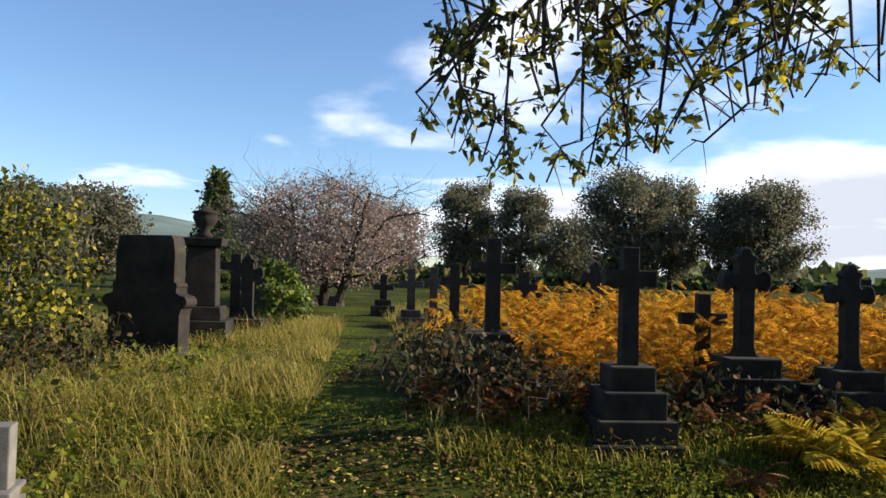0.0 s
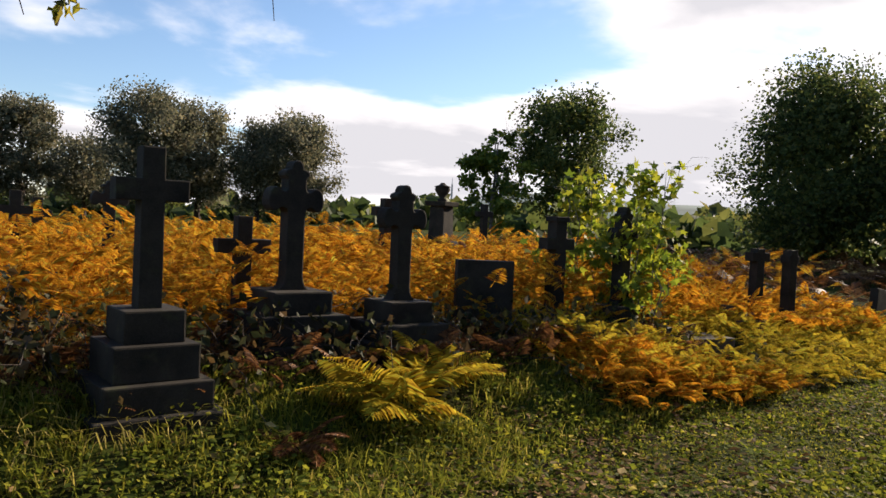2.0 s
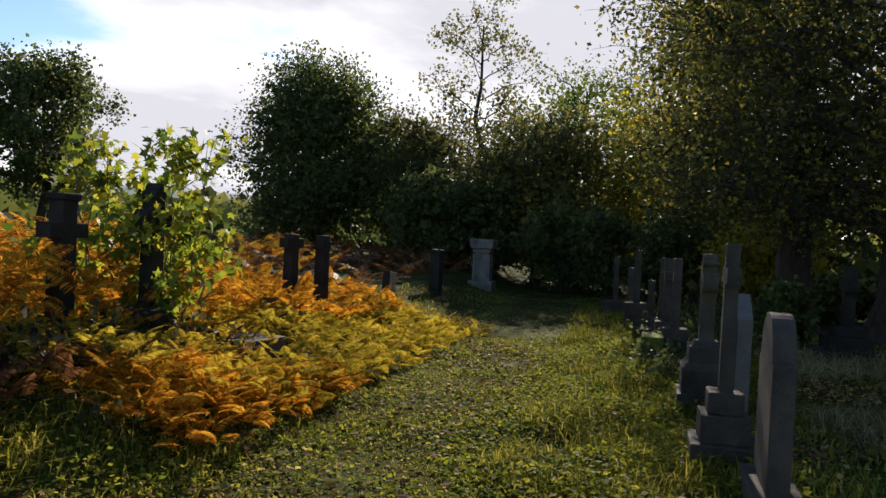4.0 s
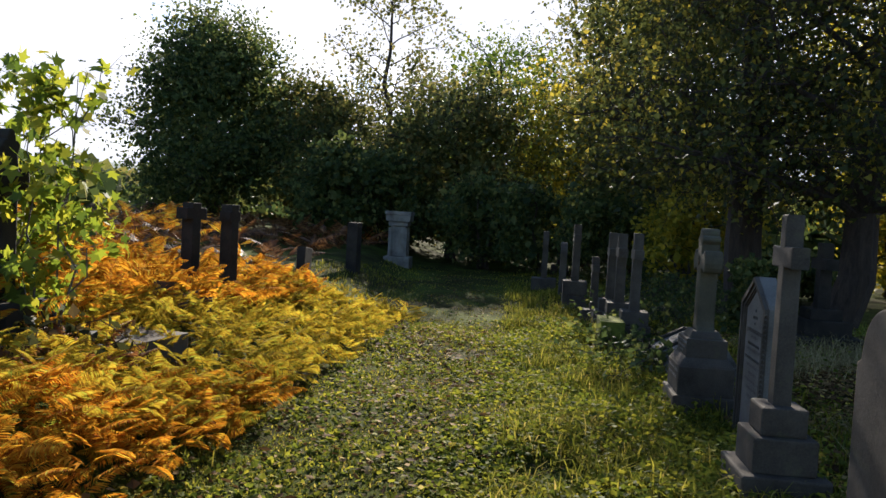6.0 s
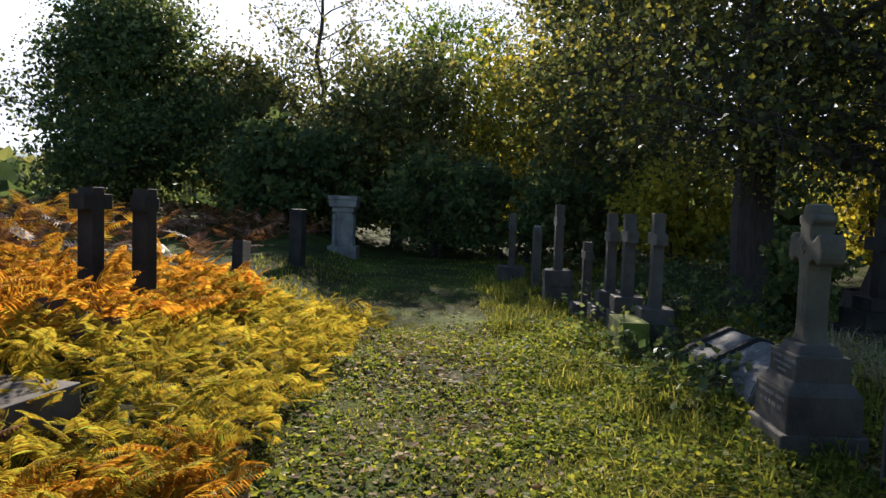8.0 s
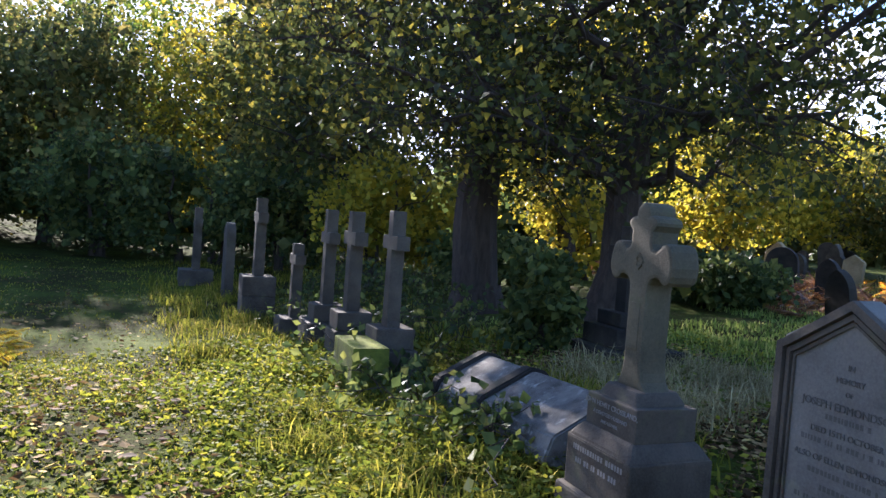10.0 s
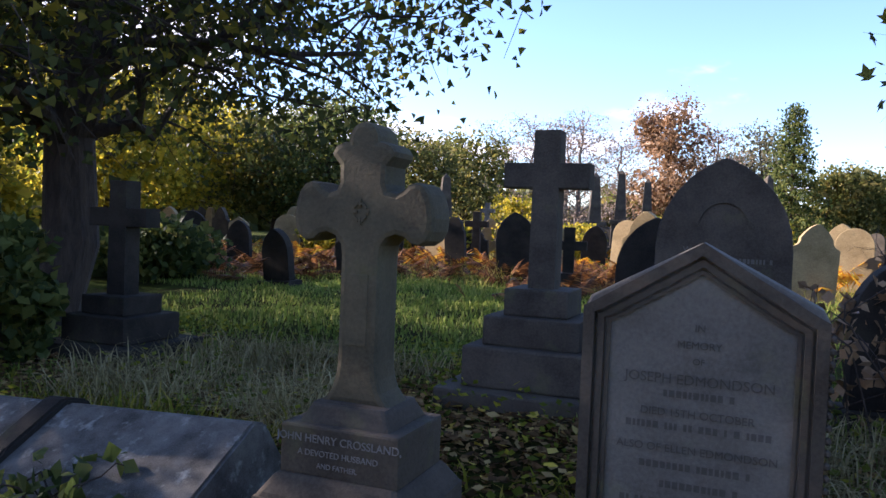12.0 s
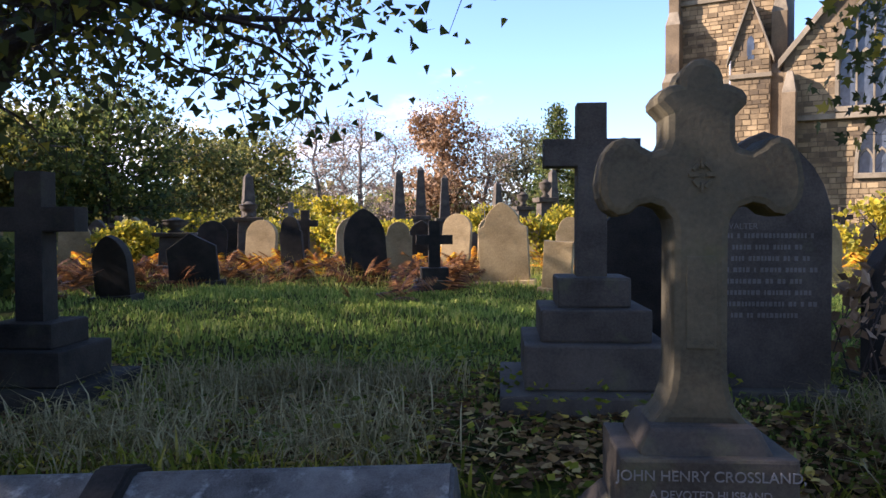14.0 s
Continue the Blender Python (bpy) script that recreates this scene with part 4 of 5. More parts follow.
    def course_face(x0, x1, z0, z1, y, keep):
        z = z0
        while z < z1:
            hgt = random.uniform(0.2, 0.34)
            x = x0 - random.uniform(0, 0.4)
            while x < x1:
                w = random.uniform(0.35, 0.95)
                a, b = max(x, x0), min(x + w - 0.03, x1)
                if b - a > 0.12 and keep((a + b) / 2, z + hgt / 2):
                    k, d = len(verts), random.uniform(0.005, 0.05)
                    zz = z + hgt - 0.03
                    verts.extend([(px(a), y - 0.01, z), (px(b), y - 0.01, z), (px(b), y - 0.01, zz), (px(a), y - 0.01, zz), (px(a + 0.01), y + d, z + 0.01), (px(b - 0.01), y + d, z + 0.01), (px(b - 0.01), y + d, zz - 0.01), (px(a + 0.01), y + d, zz - 0.01)])
                    faces.extend([(k + 4, k + 5, k + 6, k + 7), (k, k + 1, k + 5, k + 4), (k + 1, k + 2, k + 6, k + 5), (k + 2, k + 3, k + 7, k + 6), (k + 3, k, k + 4, k + 7)])
                x += w
            z += hgt
    course_face(0.5, tw - 0.5, 0, 23, 0.0, lambda x, z: not (abs(x - tw / 2) < 1.2 and 14.4 < z < 19.2))
    def in_nave(x, z):
        edge = eave + (top - eave) * (1 - abs(x - mid) / ((n1 - n0) / 2))
        return z < edge - 0.4 and not (abs(x - mid) < 2.55 and 6.6 < z < 13.6) and not (abs(x - mid - 0.5) < 1.8 and 3.5 < z < 7.2)
    course_face(n0 + 0.1, n1 - 0.1, 0, top, 1.7, in_nave)
    course_face(4.6, 7.2, 0, 13.3, 1.5, lambda x, z: (z < 10.5 or z < 13.2 - abs(x - 5.9) * 2.2) and not (abs(x - 5.9) < 0.4 and 10.2 < z < 11.9))
    tagged(part("masonry", mesh("masonry", verts, faces), "masonry", ob, "coursed buff sandstone blocks"), kind="stuff")


def masonry_mat():
    m = MATS["church_stone"].copy()
    m.name = "masonry"
    t = m.node_tree
    geo = t.nodes.new("ShaderNodeNewGeometry")
    r = ramp(t, [(0.0, (0.045, 0.034, 0.024)), (0.35, (0.135, 0.095, 0.052)), (1.0, (0.33, 0.235, 0.125))])
    co = t.nodes.new("ShaderNodeTexCoord")
    soot = node(t, "ShaderNodeTexNoise", Scale=0.35, Detail=7.0, Roughness=0.65)
    t.links.new(co.outputs["Object"], soot.inputs["Vector"])
    pick = maths(t, "MULTIPLY", maths(t, "ADD", geo.outputs["Random Per Island"], 0.35), maths(t, "SUBTRACT", maths(t, "MULTIPLY", soot.outputs[0], 2.6), 0.62, True))
    t.links.new(pick, r.inputs[0])
    t.links.new(r.outputs[0], t.nodes["Principled BSDF"].inputs["Base Color"])
    MATS["masonry"] = m


masonry_mat()
church()

# ---- trees ----
def leaf_cloud(points, size, g, droop=0.3, wide=0.42, aim=None):
    """Folded leaves at the points: four corners each."""
    n = len(points)
    a = g.normal(size=(n, 3))
    a[:, 2] -= droop
    if aim is not None:
        a = a * 0.5 + aim
    a /= np.linalg.norm(a, axis=1)[:, None]
    b = np.cross(a, g.normal(size=(n, 3)))
    b /= np.linalg.norm(b, axis=1)[:, None] + 1e-9
    c = np.cross(a, b)
    s = (np.asarray(size) * g.uniform(0.6, 1.3, n))[:, None]
    v = np.stack([points, points + a * s * 0.45 + b * s * wide + c * s * 0.08, points + a * s, points + a * s * 0.45 - b * s * wide + c * s * 0.08], 1).reshape(-1, 3)
    f = np.arange(4 * n).reshape(n, 4)
    return v, f


def maple_cloud(points, size, g, droop=0.5, simple=False):
    """Five-pointed leaves at the points: a fan of ten corners."""
    n = len(points)
    a = g.normal(size=(n, 3))
    a[:, 2] -= droop
    a /= np.linalg.norm(a, axis=1)[:, None]
    b = np.cross(a, g.normal(size=(n, 3)))
    b /= np.linalg.norm(b, axis=1)[:, None] + 1e-9
    s = size * g.uniform(0.6, 1.25, n)
    outline = [(0, 0), (0.12, 0.42), (0.22, 0.20), (0.55, 0.55), (0.55, 0.20), (1.0, 0), (0.55, -0.20), (0.55, -0.55), (0.22, -0.20), (0.12, -0.42)]
    if simple:
        outline = [(0, 0), (0.1, 0.5), (0.5, 0.26), (1.0, 0), (0.5, -0.26), (0.1, -0.5)]
    v = np.stack([points + a * (s * p)[:, None] + b * (s * q)[:, None] for p, q in outline], 1).reshape(-1, 3)
    return v, np.arange(len(outline) * n).reshape(n, len(outline))


class Wood:
    """Gathers tapered tubes into one mesh."""

    def __init__(self):
        self.v, self.f = [], []

    def tube(self, pts, r0, r1, sides):
        pts = np.asarray(pts, float)
        n, k = len(pts), len(self.v)
        d = np.gradient(pts, axis=0)
        d /= np.linalg.norm(d, axis=1)[:, None] + 1e-9
        ref = np.array([0.31, 0.9, 0.2]) if abs(d[0][2]) > 0.8 else np.array([0, 0, 1.0])
        u = np.cross(d, ref)
        u /= np.linalg.norm(u, axis=1)[:, None] + 1e-9
        w = np.cross(d, u)
        ang = np.arange(sides) * 2 * math.pi / sides
        rad = np.linspace(r0, r1, n)
        ring = pts[:, None] + rad[:, None, None] * (np.cos(ang)[None, :, None] * u[:, None] + np.sin(ang)[None, :, None] * w[:, None])
        self.v.extend(ring.reshape(-1, 3).tolist())
        for i in range(n - 1):
            for j in range(sides):
                a, b = k + i * sides + j, k + i * sides + (j + 1) % sides
                self.f.append((a, b, b + sides, a + sides))


def bend(p0, p1, g, sag=0.0, wob=0.06, n=5):
    p0, p1 = np.asarray(p0, float), np.asarray(p1, float)
    t = np.linspace(0, 1, n)[:, None]
    length = np.linalg.norm(p1 - p0)
    mid = g.normal(size=(n, 3)) * wob * length * np.sin(np.pi * t)
    pts = p0 + (p1 - p0) * t + mid
    pts[:, 2] += sag * length * np.sin(np.pi * t[:, 0])
    return pts


def tree(x, y, height, base, rx, leaf, bark_mat, label, seed, leaves=9000, size=0.16, limbs=13, subs=7, twigs=4, trunk=None, zc=None, power=2.0, droop=0.3, sag=0.06, fill=0.35, lean=(0, 0), name="tree", maple=False, group="", stems=1, spread=0.35, fine=False, core=0.0, low=1.0):
    """Trunk, limbs, branches and twigs inside an egg-shaped crown, with leaves about the twigs."""
    g = np.random.default_rng(seed)
    ob = thing(name, x, y, None, 0.0, label, "tree" if name == "tree" else "shrub", group)
    wood, tips = Wood(), []
    r0 = trunk or height * 0.028
    zc = zc if zc is not None else base + (height - base) * 0.45
    for st in range(stems):
        off = np.array([g.normal(), g.normal(), 0.0]) * min(0.1 * rx, 0.25) * (stems > 1)
        top = np.array([lean[0] + off[0] * 3, lean[1] + off[1] * 3, height * 0.86])
        tr = bend(off + [0, 0, -0.2], top, g, 0, 0.02, 9)
        wood.tube(tr, r0 * (1.0 if stems == 1 else 0.7), r0 * 0.16, 9)
        wood.tube(np.array([off + [0, 0, -0.25], off + [0, 0, 0.35]]), r0 * 1.5, r0 * 0.95, 9)
        for i in range(limbs // stems):
            k = g.uniform(0.12, 1.0) ** 0.8
            zs = base * 0.75 + (height * 0.84 - base * 0.75) * ((i + g.uniform(0, 1)) / max(1, limbs // stems)) ** low
            idx = np.clip(zs / height / 0.86 * 8, 0, 8)
            i0 = int(min(7, idx))
            start = tr[i0] + (tr[i0 + 1] - tr[i0]) * (idx - i0)
            az = i * 2.399 + g.uniform(-0.5, 0.5) + st * 2.0
            ze = np.clip(zs + (height - base) * g.uniform(0.0, 0.25), base, height * 0.97)
            half = (height - zc) if ze > zc else (zc - base * 0.85)
            rr = rx * max(0.12, 1 - abs((ze - zc) / max(half, 0.1)) ** power) ** (1 / power) * g.uniform(0.55, 0.92)
            end = np.array([top[0] * ze / height + rr * math.cos(az), top[1] * ze / height + rr * math.sin(az), ze])
            lm = bend(start, end, g, sag, 0.05, 6)
            lr = max(0.006, r0 * 0.26 * (1 - 0.5 * zs / height))
            wood.tube(lm, lr, lr * 0.25, 6 if maple or fine else 4)
            for j in range(subs):
                q = 0.25 + 0.75 * (j + g.uniform(0, 1)) / subs
                i1 = int(min(4, q * 5))
                s2 = lm[i1] + (lm[i1 + 1] - lm[i1]) * (q * 5 - i1)
                dirn = g.normal(size=3)
                dirn[:2] += 0.6 * np.array([math.cos(az), math.sin(az)])
                dirn[2] = abs(dirn[2]) * 0.6 - droop * 0.6
                dirn /= np.linalg.norm(dirn)
                e2 = s2 + dirn * rx * spread * g.uniform(0.6, 1.2)
                br = bend(s2, e2, g, 0.03, 0.06, 4 if maple or fine else 3)
                wood.tube(br, lr * 0.3, lr * 0.1, 4 if maple else 3)
                for k2 in range(twigs):
                    q2 = 0.3 + 0.7 * (k2 + g.uniform(0, 1)) / twigs
                    s3 = s2 + (e2 - s2) * q2
                    d3 = g.normal(size=3) * 0.8 + dirn * 0.6
                    d3[2] -= droop * 0.5
                    d3 /= np.linalg.norm(d3)
                    e3 = s3 + d3 * rx * spread * 0.5
                    if maple or fine:
                        wood.tube(bend(s3, e3, g, 0, 0.05, 3), lr * 0.10, lr * 0.04, 3)
                    tips.append((s3, e3))
    part("trunk", mesh("trunk", wood.v, wood.f), bark_mat, ob)
    if leaves and tips:
        s = np.array([t[0] for t in tips])
        e = np.array([t[1] for t in tips])
        pick = g.integers(0, len(tips), leaves)
        u = g.uniform(0, 1.1, leaves)[:, None]
        pts = s[pick] + (e[pick] - s[pick]) * u + g.normal(size=(leaves, 3)) * rx * spread * fill * 0.35
        pts = pts[pts[:, 2] > 0.03]
        k = np.clip(pts[:, 2] / height, 0, 1)
        dx, dy = pts[:, 0] - lean[0] * k, pts[:, 1] - lean[1] * k
        az = np.arctan2(dy, dx)
        lump = 1.0 + 0.10 * np.sin(az * 3 + seed) * np.sin(pts[:, 2] * 9 / height + seed) + 0.08 * np.sin(az * 7 + 2 * seed + pts[:, 2] * 14 / height)
        vert = np.where(pts[:, 2] > zc, (pts[:, 2] - zc) / (height - zc), (zc - pts[:, 2]) / max(zc - base * 0.6, 0.2))
        pts = pts[(np.hypot(dx, dy) / rx) ** power + vert ** power < lump * g.uniform(0.85, 1.12, len(pts)) ** 2]
        if maple:
            v, f = maple_cloud(pts, size, g, 0.5, leaves > 30000)
        else:
            big = (g.uniform(0, 1, len(pts)) < core) & (np.hypot(pts[:, 0], pts[:, 1]) < 0.8 * rx)
            pts[big] = np.array([0, 0, zc]) + (pts[big] - [0, 0, zc]) * 0.84
            v, f = leaf_cloud(pts, size * np.where(big, 2.2, 1.0), g, droop)
        part("crown", mesh("crown", v, f), leaf, ob)
    return ob


def far_from(t_yaw, dist, eye):
    yaw = radians(t_yaw)
    return eye[0] - math.sin(yaw) * dist, eye[1] + math.cos(yaw) * dist


# trees round the graveyard, by bearing and distance from where the walk starts
START = (0.0, 0.0)
x, y = far_from(8.95, 25.5, START)
tree(x, y, 4.25, 0.8, 3.5, "leaf_pink", "bark_dark", "spreading cherry tree with thin pinkish autumn leaves", 11, leaves=26000, size=0.085, limbs=34, subs=9, twigs=3, spread=0.42, fill=0.6, trunk=0.24, power=2.2, zc=2.0, droop=0.1, stems=3, fine=True)
# northern trees take the leaf colour with distance haze mixed in
for yaw, dist, h, rx, mat, lv in ((-1.7, 52, 7.7, 2.6, "leaf_far_hazed", 9000), (-5.9, 50, 6.9, 2.3, "leaf_far_hazed", 7000), (-9.5, 56, 5.2, 3.5, "leaf_far_hazed", 7000), (-13.2, 48, 7.8, 3.4, "leaf_far_hazed", 11000), (-16.6, 50, 7.4, 2.8, "leaf_far_hazed", 9000), (-20.5, 48, 6.2, 2.5, "leaf_far_hazed", 8000), (-23.0, 48, 6.9, 3.0, "leaf_far_hazed", 10000), (25.0, 34, 4.3, 2.8, "leaf_far_hazed", 9000), (4.5, 48, 5.4, 3.4, "leaf_pink", 5000), (13.0, 46, 4.2, 3.5, "leaf_far_hazed", 6000), (29, 30, 4.0, 2.6, "leaf_far_hazed", 7000)):
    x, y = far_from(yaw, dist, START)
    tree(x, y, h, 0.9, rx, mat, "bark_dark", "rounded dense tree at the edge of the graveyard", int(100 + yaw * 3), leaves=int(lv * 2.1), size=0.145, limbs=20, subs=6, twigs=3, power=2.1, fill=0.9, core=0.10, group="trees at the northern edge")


def conifer(x, y, h, rx, label, seed, mat="leaf_dark"):
    g = np.random.default_rng(seed)
    ob = thing("conifer", x, y, None, 0, label, "tree")
    wood, pts = Wood(), []
    wood.tube(bend((0, 0, -0.2), (0, 0, h), g, 0, 0.005, 6), h * 0.02, 0.01, 7)
    for i in range(70):
        z = h * (0.08 + 0.9 * i / 70)
        r = rx * (1 - z / h) ** 0.85 * g.uniform(0.75, 1.1) + 0.1
        a = i * 2.399
        end = np.array([r * math.cos(a), r * math.sin(a), z - r * 0.22])
        wood.tube(bend((0, 0, z), end, g, 0.05, 0.03, 4), 0.03, 0.008, 4)
        n = int(40 + 130 * r / rx)
        u = g.uniform(0.1, 1.05, n)[:, None] ** 0.7
        pts.append(np.array([0, 0, z]) + (end - [0, 0, z]) * u + g.normal(size=(n, 3)) * [0.16 * rx * 0.5, 0.16 * rx * 0.5, 0.12])
    part("trunk", mesh("trunk", wood.v, wood.f), "bark_dark", ob)
    v, f = leaf_cloud(np.concatenate(pts), 0.26, g, 0.4, 0.25)
    part("crown", mesh("crown", v, f), mat, ob)


x, y = far_from(16.6, 36, START)
conifer(x, y, 5.5, 1.7, "dark conifer beyond the urn monument", 21)

# east: holly, thin ash, oak and saplings
tree(25.4, 28.0, 7.6, 1.5, 3.1, "leaf_dark", "bark_dark", "round open-crowned tree against the bright sky", 31, leaves=15000, size=0.15, limbs=18, subs=7, twigs=4, power=2.4, fill=0.7, core=0.15)
tree(21.2, 28.2, 5.4, 0.8, 1.9, "leaf_green", "bark_grey", "light green young tree beyond the bracken", 32, leaves=5000, size=0.2, limbs=12, stems=2)
tree(28.4, 17.4, 7.9, 0.2, 4.0, "leaf_dark", "bark_dark", "huge dense dark holly tree", 33, leaves=42000, size=0.13, limbs=34, subs=8, twigs=4, power=2.0, zc=2.6, fill=0.9, core=0.16)
tree(35.5, 12.9, 12.6, 2.2, 3.6, "leaf_olive", "bark_dark", "tall thin-leaved tree standing against the sun", 34, leaves=5200, size=0.16, limbs=24, subs=8, twigs=5, trunk=0.2, power=1.7, droop=0.0)
tree(31.5, 14.5, 6.4, 0.2, 3.4, "leaf_olive", "bark_dark", "thicket of olive green shrubs", 35, leaves=17000, size=0.14, limbs=20, name="shrub", fill=0.9, core=0.16)
tree(26.5, 11.5, 3.4, 0.1, 2.6, "leaf_dark", "bark_dark", "dark low bushes at the foot of the wood", 36, leaves=9000, size=0.16, limbs=18, name="shrub", fill=0.9, core=0.16)
for i, (tx, ty, h, rx, base, mat, lv) in enumerate((
    (29.0, 8.6, 6.6, 3.6, 0.5, "leaf_olive", 15000), (35.5, 8.0, 9.6, 4.6, 1.0, "leaf_green", 12000), (26.0, 2.4, 9.6, 3.9, 1.0, "leaf_olive", 13000), (21.5, 1.6, 8.6, 3.2, 1.8, "leaf_maple", 6500),
    (30.0, 4.0, 7.4, 3.8, 0.6, "leaf_yellow", 11000), (21.5, -3.0, 8.0, 3.6, 2.0, "leaf_yellow", 4500), (27.0, -5.0, 8.5, 4.2, 1.5, "leaf_yellow", 6000), (36.0, 2.0, 12.0, 5.0, 1.0, "leaf_dark", 11000))):
    tree(tx, ty, h, base, rx, mat, "bark_dark", "yellow-leaved tree at the edge of the wood" if mat == "leaf_yellow" else "tall leafy tree in the dark wood", 50 + i, leaves=int(lv * 1.05), size=0.135, limbs=22, subs=7, twigs=4, power=2.4, fill=0.9, core=0.16, group="trees of the dark wood")
for i, (tx, ty, h, rx, mat) in enumerate(((24.2, 5.0, 2.9, 2.0, "leaf_dark"), (23.0, 3.0, 2.6, 1.9, "leaf_dark"), (27.5, 9.8, 2.6, 2.2, "leaf_dark"), (31.5, 11.0, 3.0, 2.5, "leaf_dark"), (28.5, 6.6, 3.0, 2.2, "leaf_olive"), (20.0, 1.4, 2.3, 1.6, "leaf_yellow"), (18.2, 0.2, 1.0, 1.2, "leaf_dark"), (21.8, -3.5, 2.4, 2.0, "leaf_yellow"), (25.0, 6.9, 2.8, 1.8, "leaf_dark"), (17.2, -3.6, 0.9, 1.2, "leaf_dark"))):
    tree(tx, ty, h, 0.1, rx, mat, "bark_dark", "undergrowth shrub below the wood's trees", 70 + i, leaves=5000, size=0.12, limbs=14, subs=6, twigs=3, name="shrub", fill=0.9, stems=3, core=0.16, group="undergrowth of the wood")

# the two big trees on the lawn's edge, their boughs reaching over the graves
tree(15.7, 1.4, 11.0, 2.9, 4.3, "leaf_maple", "bark_dark", "big sycamore with a dark straight trunk", 81, leaves=24000, size=0.085, limbs=24, subs=9, twigs=4, trunk=0.32, power=2.6, zc=5.0, fill=0.6, fine=True)
tree(14.2, 0.55, 8.6, 2.25, 4.1, "leaf_maple", "bark_dark", "big sycamore whose boughs hang over the lawn", 82, leaves=46000, size=0.074, limbs=38, subs=10, twigs=4, trunk=0.27, power=3.2, zc=3.1, low=1.7, fill=0.55, droop=0.45, lean=(-0.3, -1.3), maple=True)

# south
END = (9.86, 4.9)
# some of the farthest trees use the haze-paled leaf colour too
for i, (px, dist, h, rx, mat, lv, sz) in enumerate((
    (787, 62, 12.0, 4.3, "leaf_rust", 9000, 0.2), (860, 66, 10.5, 3.8, "leaf_pink", 2900, 0.16), (640, 55, 9.6, 3.6, "leaf_pink", 2800, 0.15), (560, 50, 8.4, 3.4, "leaf_pink", 2600, 0.15), (700, 70, 10.0, 4.2, "leaf_pink", 2900, 0.18), (610, 66, 10.5, 4.0, "leaf_far_hazed", 2900, 0.16), (500, 58, 9.0, 4.0, "leaf_far_hazed", 2900, 0.16),
    (925, 70, 10.6, 4.4, "leaf_far_hazed", 7000, 0.2), (440, 40, 6.0, 3.4, "leaf_olive", 5000, 0.18), (340, 34, 5.4, 3.4, "leaf_olive", 9000, 0.13), (190, 29, 6.2, 3.6, "leaf_dark", 15000, 0.11), (60, 32, 5.5, 3.4, "leaf_olive", 8000, 0.18), (-90, 38, 7.0, 3.8, "leaf_yellow", 8000, 0.2), (-230, 30, 6.5, 3.6, "leaf_yellow", 9000, 0.18),
    (-400, 44, 8.5, 4.5, "leaf_olive", 8000, 0.25), (1060, 75, 7.5, 4.5, "leaf_olive", 6000, 0.3), (1120, 80, 7.0, 4.5, "leaf_olive", 6000, 0.3), (-600, 40, 9.0, 4.5, "leaf_green", 8000, 0.25), (-330, 25, 5.5, 3.0, "leaf_yellow", 8000, 0.16))):
    x, y = from_last(px, dist)
    tree(x, y, h, 1.0, rx, mat, "bark_grey" if lv < 3000 else "bark_dark", {"leaf_rust": "rust-brown beech in thin autumn leaf", "leaf_pink": "nearly bare grey autumn tree", "leaf_far_hazed": "grey-brown thinning tree beyond the graves", "leaf_yellow": "yellow-leaved autumn tree beyond graves"}.get(mat, "olive green tree at the far edge of the graves"), 200 + i, leaves=lv, size=sz, limbs=22, subs=8, twigs=4, power=2.2, fill=0.8 if lv > 3000 else 0.5, fine=lv < 3000, core=0.2 if lv > 3000 else 0.0, group="trees south of the graves")
x, y = from_last(985, 52)
conifer(x, y, 9.4, 3.0, "blue-green spruce beyond the graves", 41)
for i, (px, dist, h, rx) in enumerate(((595, 23, 1.9, 1.1), (480, 20, 1.1, 0.8), (690, 21, 1.2, 0.9), (820, 21, 1.0, 0.8), (545, 30, 2.3, 1.5), (1000, 24, 1.6, 1.0), (350, 24, 1.5, 1.2), (230, 19, 1.1, 0.9), (860, 24, 1.9, 0.9), (940, 22, 1.3, 0.8), (1560, 16, 1.5, 0.9), (1400, 30, 2.0, 1.6))):
    x, y = from_last(px, dist)
    tree(x, y, h, 0.1, rx, "leaf_yellow", "bark_grey", "yellow sapling among the far graves", 240 + i, leaves=2600, size=0.12, limbs=12, subs=5, twigs=3, name="shrub", stems=3, fill=0.9, group="yellow saplings among the graves")


def hedge(yaw0, yaw1, dist, h, mat, seed, label):
    """A far belt of woodland seen as one mass."""
    g = np.random.default_rng(seed)
    n = 5200
    yaw = g.uniform(min(yaw0, yaw1), max(yaw0, yaw1), n)
    d = dist + g.normal(size=n) * 3
    top = h * (0.65 + 0.35 * np.sin(yaw * 0.9 + seed) * np.sin(yaw * 0.37 + 2 * seed))
    z = top * g.uniform(0, 1, n) ** 0.8
    r = np.radians(yaw)
    pts = np.stack([4 - np.sin(r) * d, 3 + np.cos(r) * d, z + 0.1], 1)
    v, f = leaf_cloud(pts, 1.15, g, 0.2, 0.5)
    tagged(new("woodland", mesh("woodland", v, f, mat)), label, "woodland", kind="stuff")


for i, (a, b, d, h, mat) in enumerate(((-38, -74, 44, 2.6, "leaf_dark"), (-70, -112, 41, 4.0, "leaf_dark"), (34, 0, 68, 4.0, "leaf_olive"), (0, -34, 66, 4.2, "leaf_dark"), (-30, -64, 70, 4.2, "leaf_olive"), (-60, -98, 56, 9.0, "leaf_dark"), (-95, -140, 62, 8.0, "leaf_olive"), (-138, -170, 78, 6.5, "leaf_olive"), (-168, -206, 95, 6.0, "leaf_olive"))):
    hedge(a, b, d, h, mat, 300 + i, "distant belt of autumn woodland")


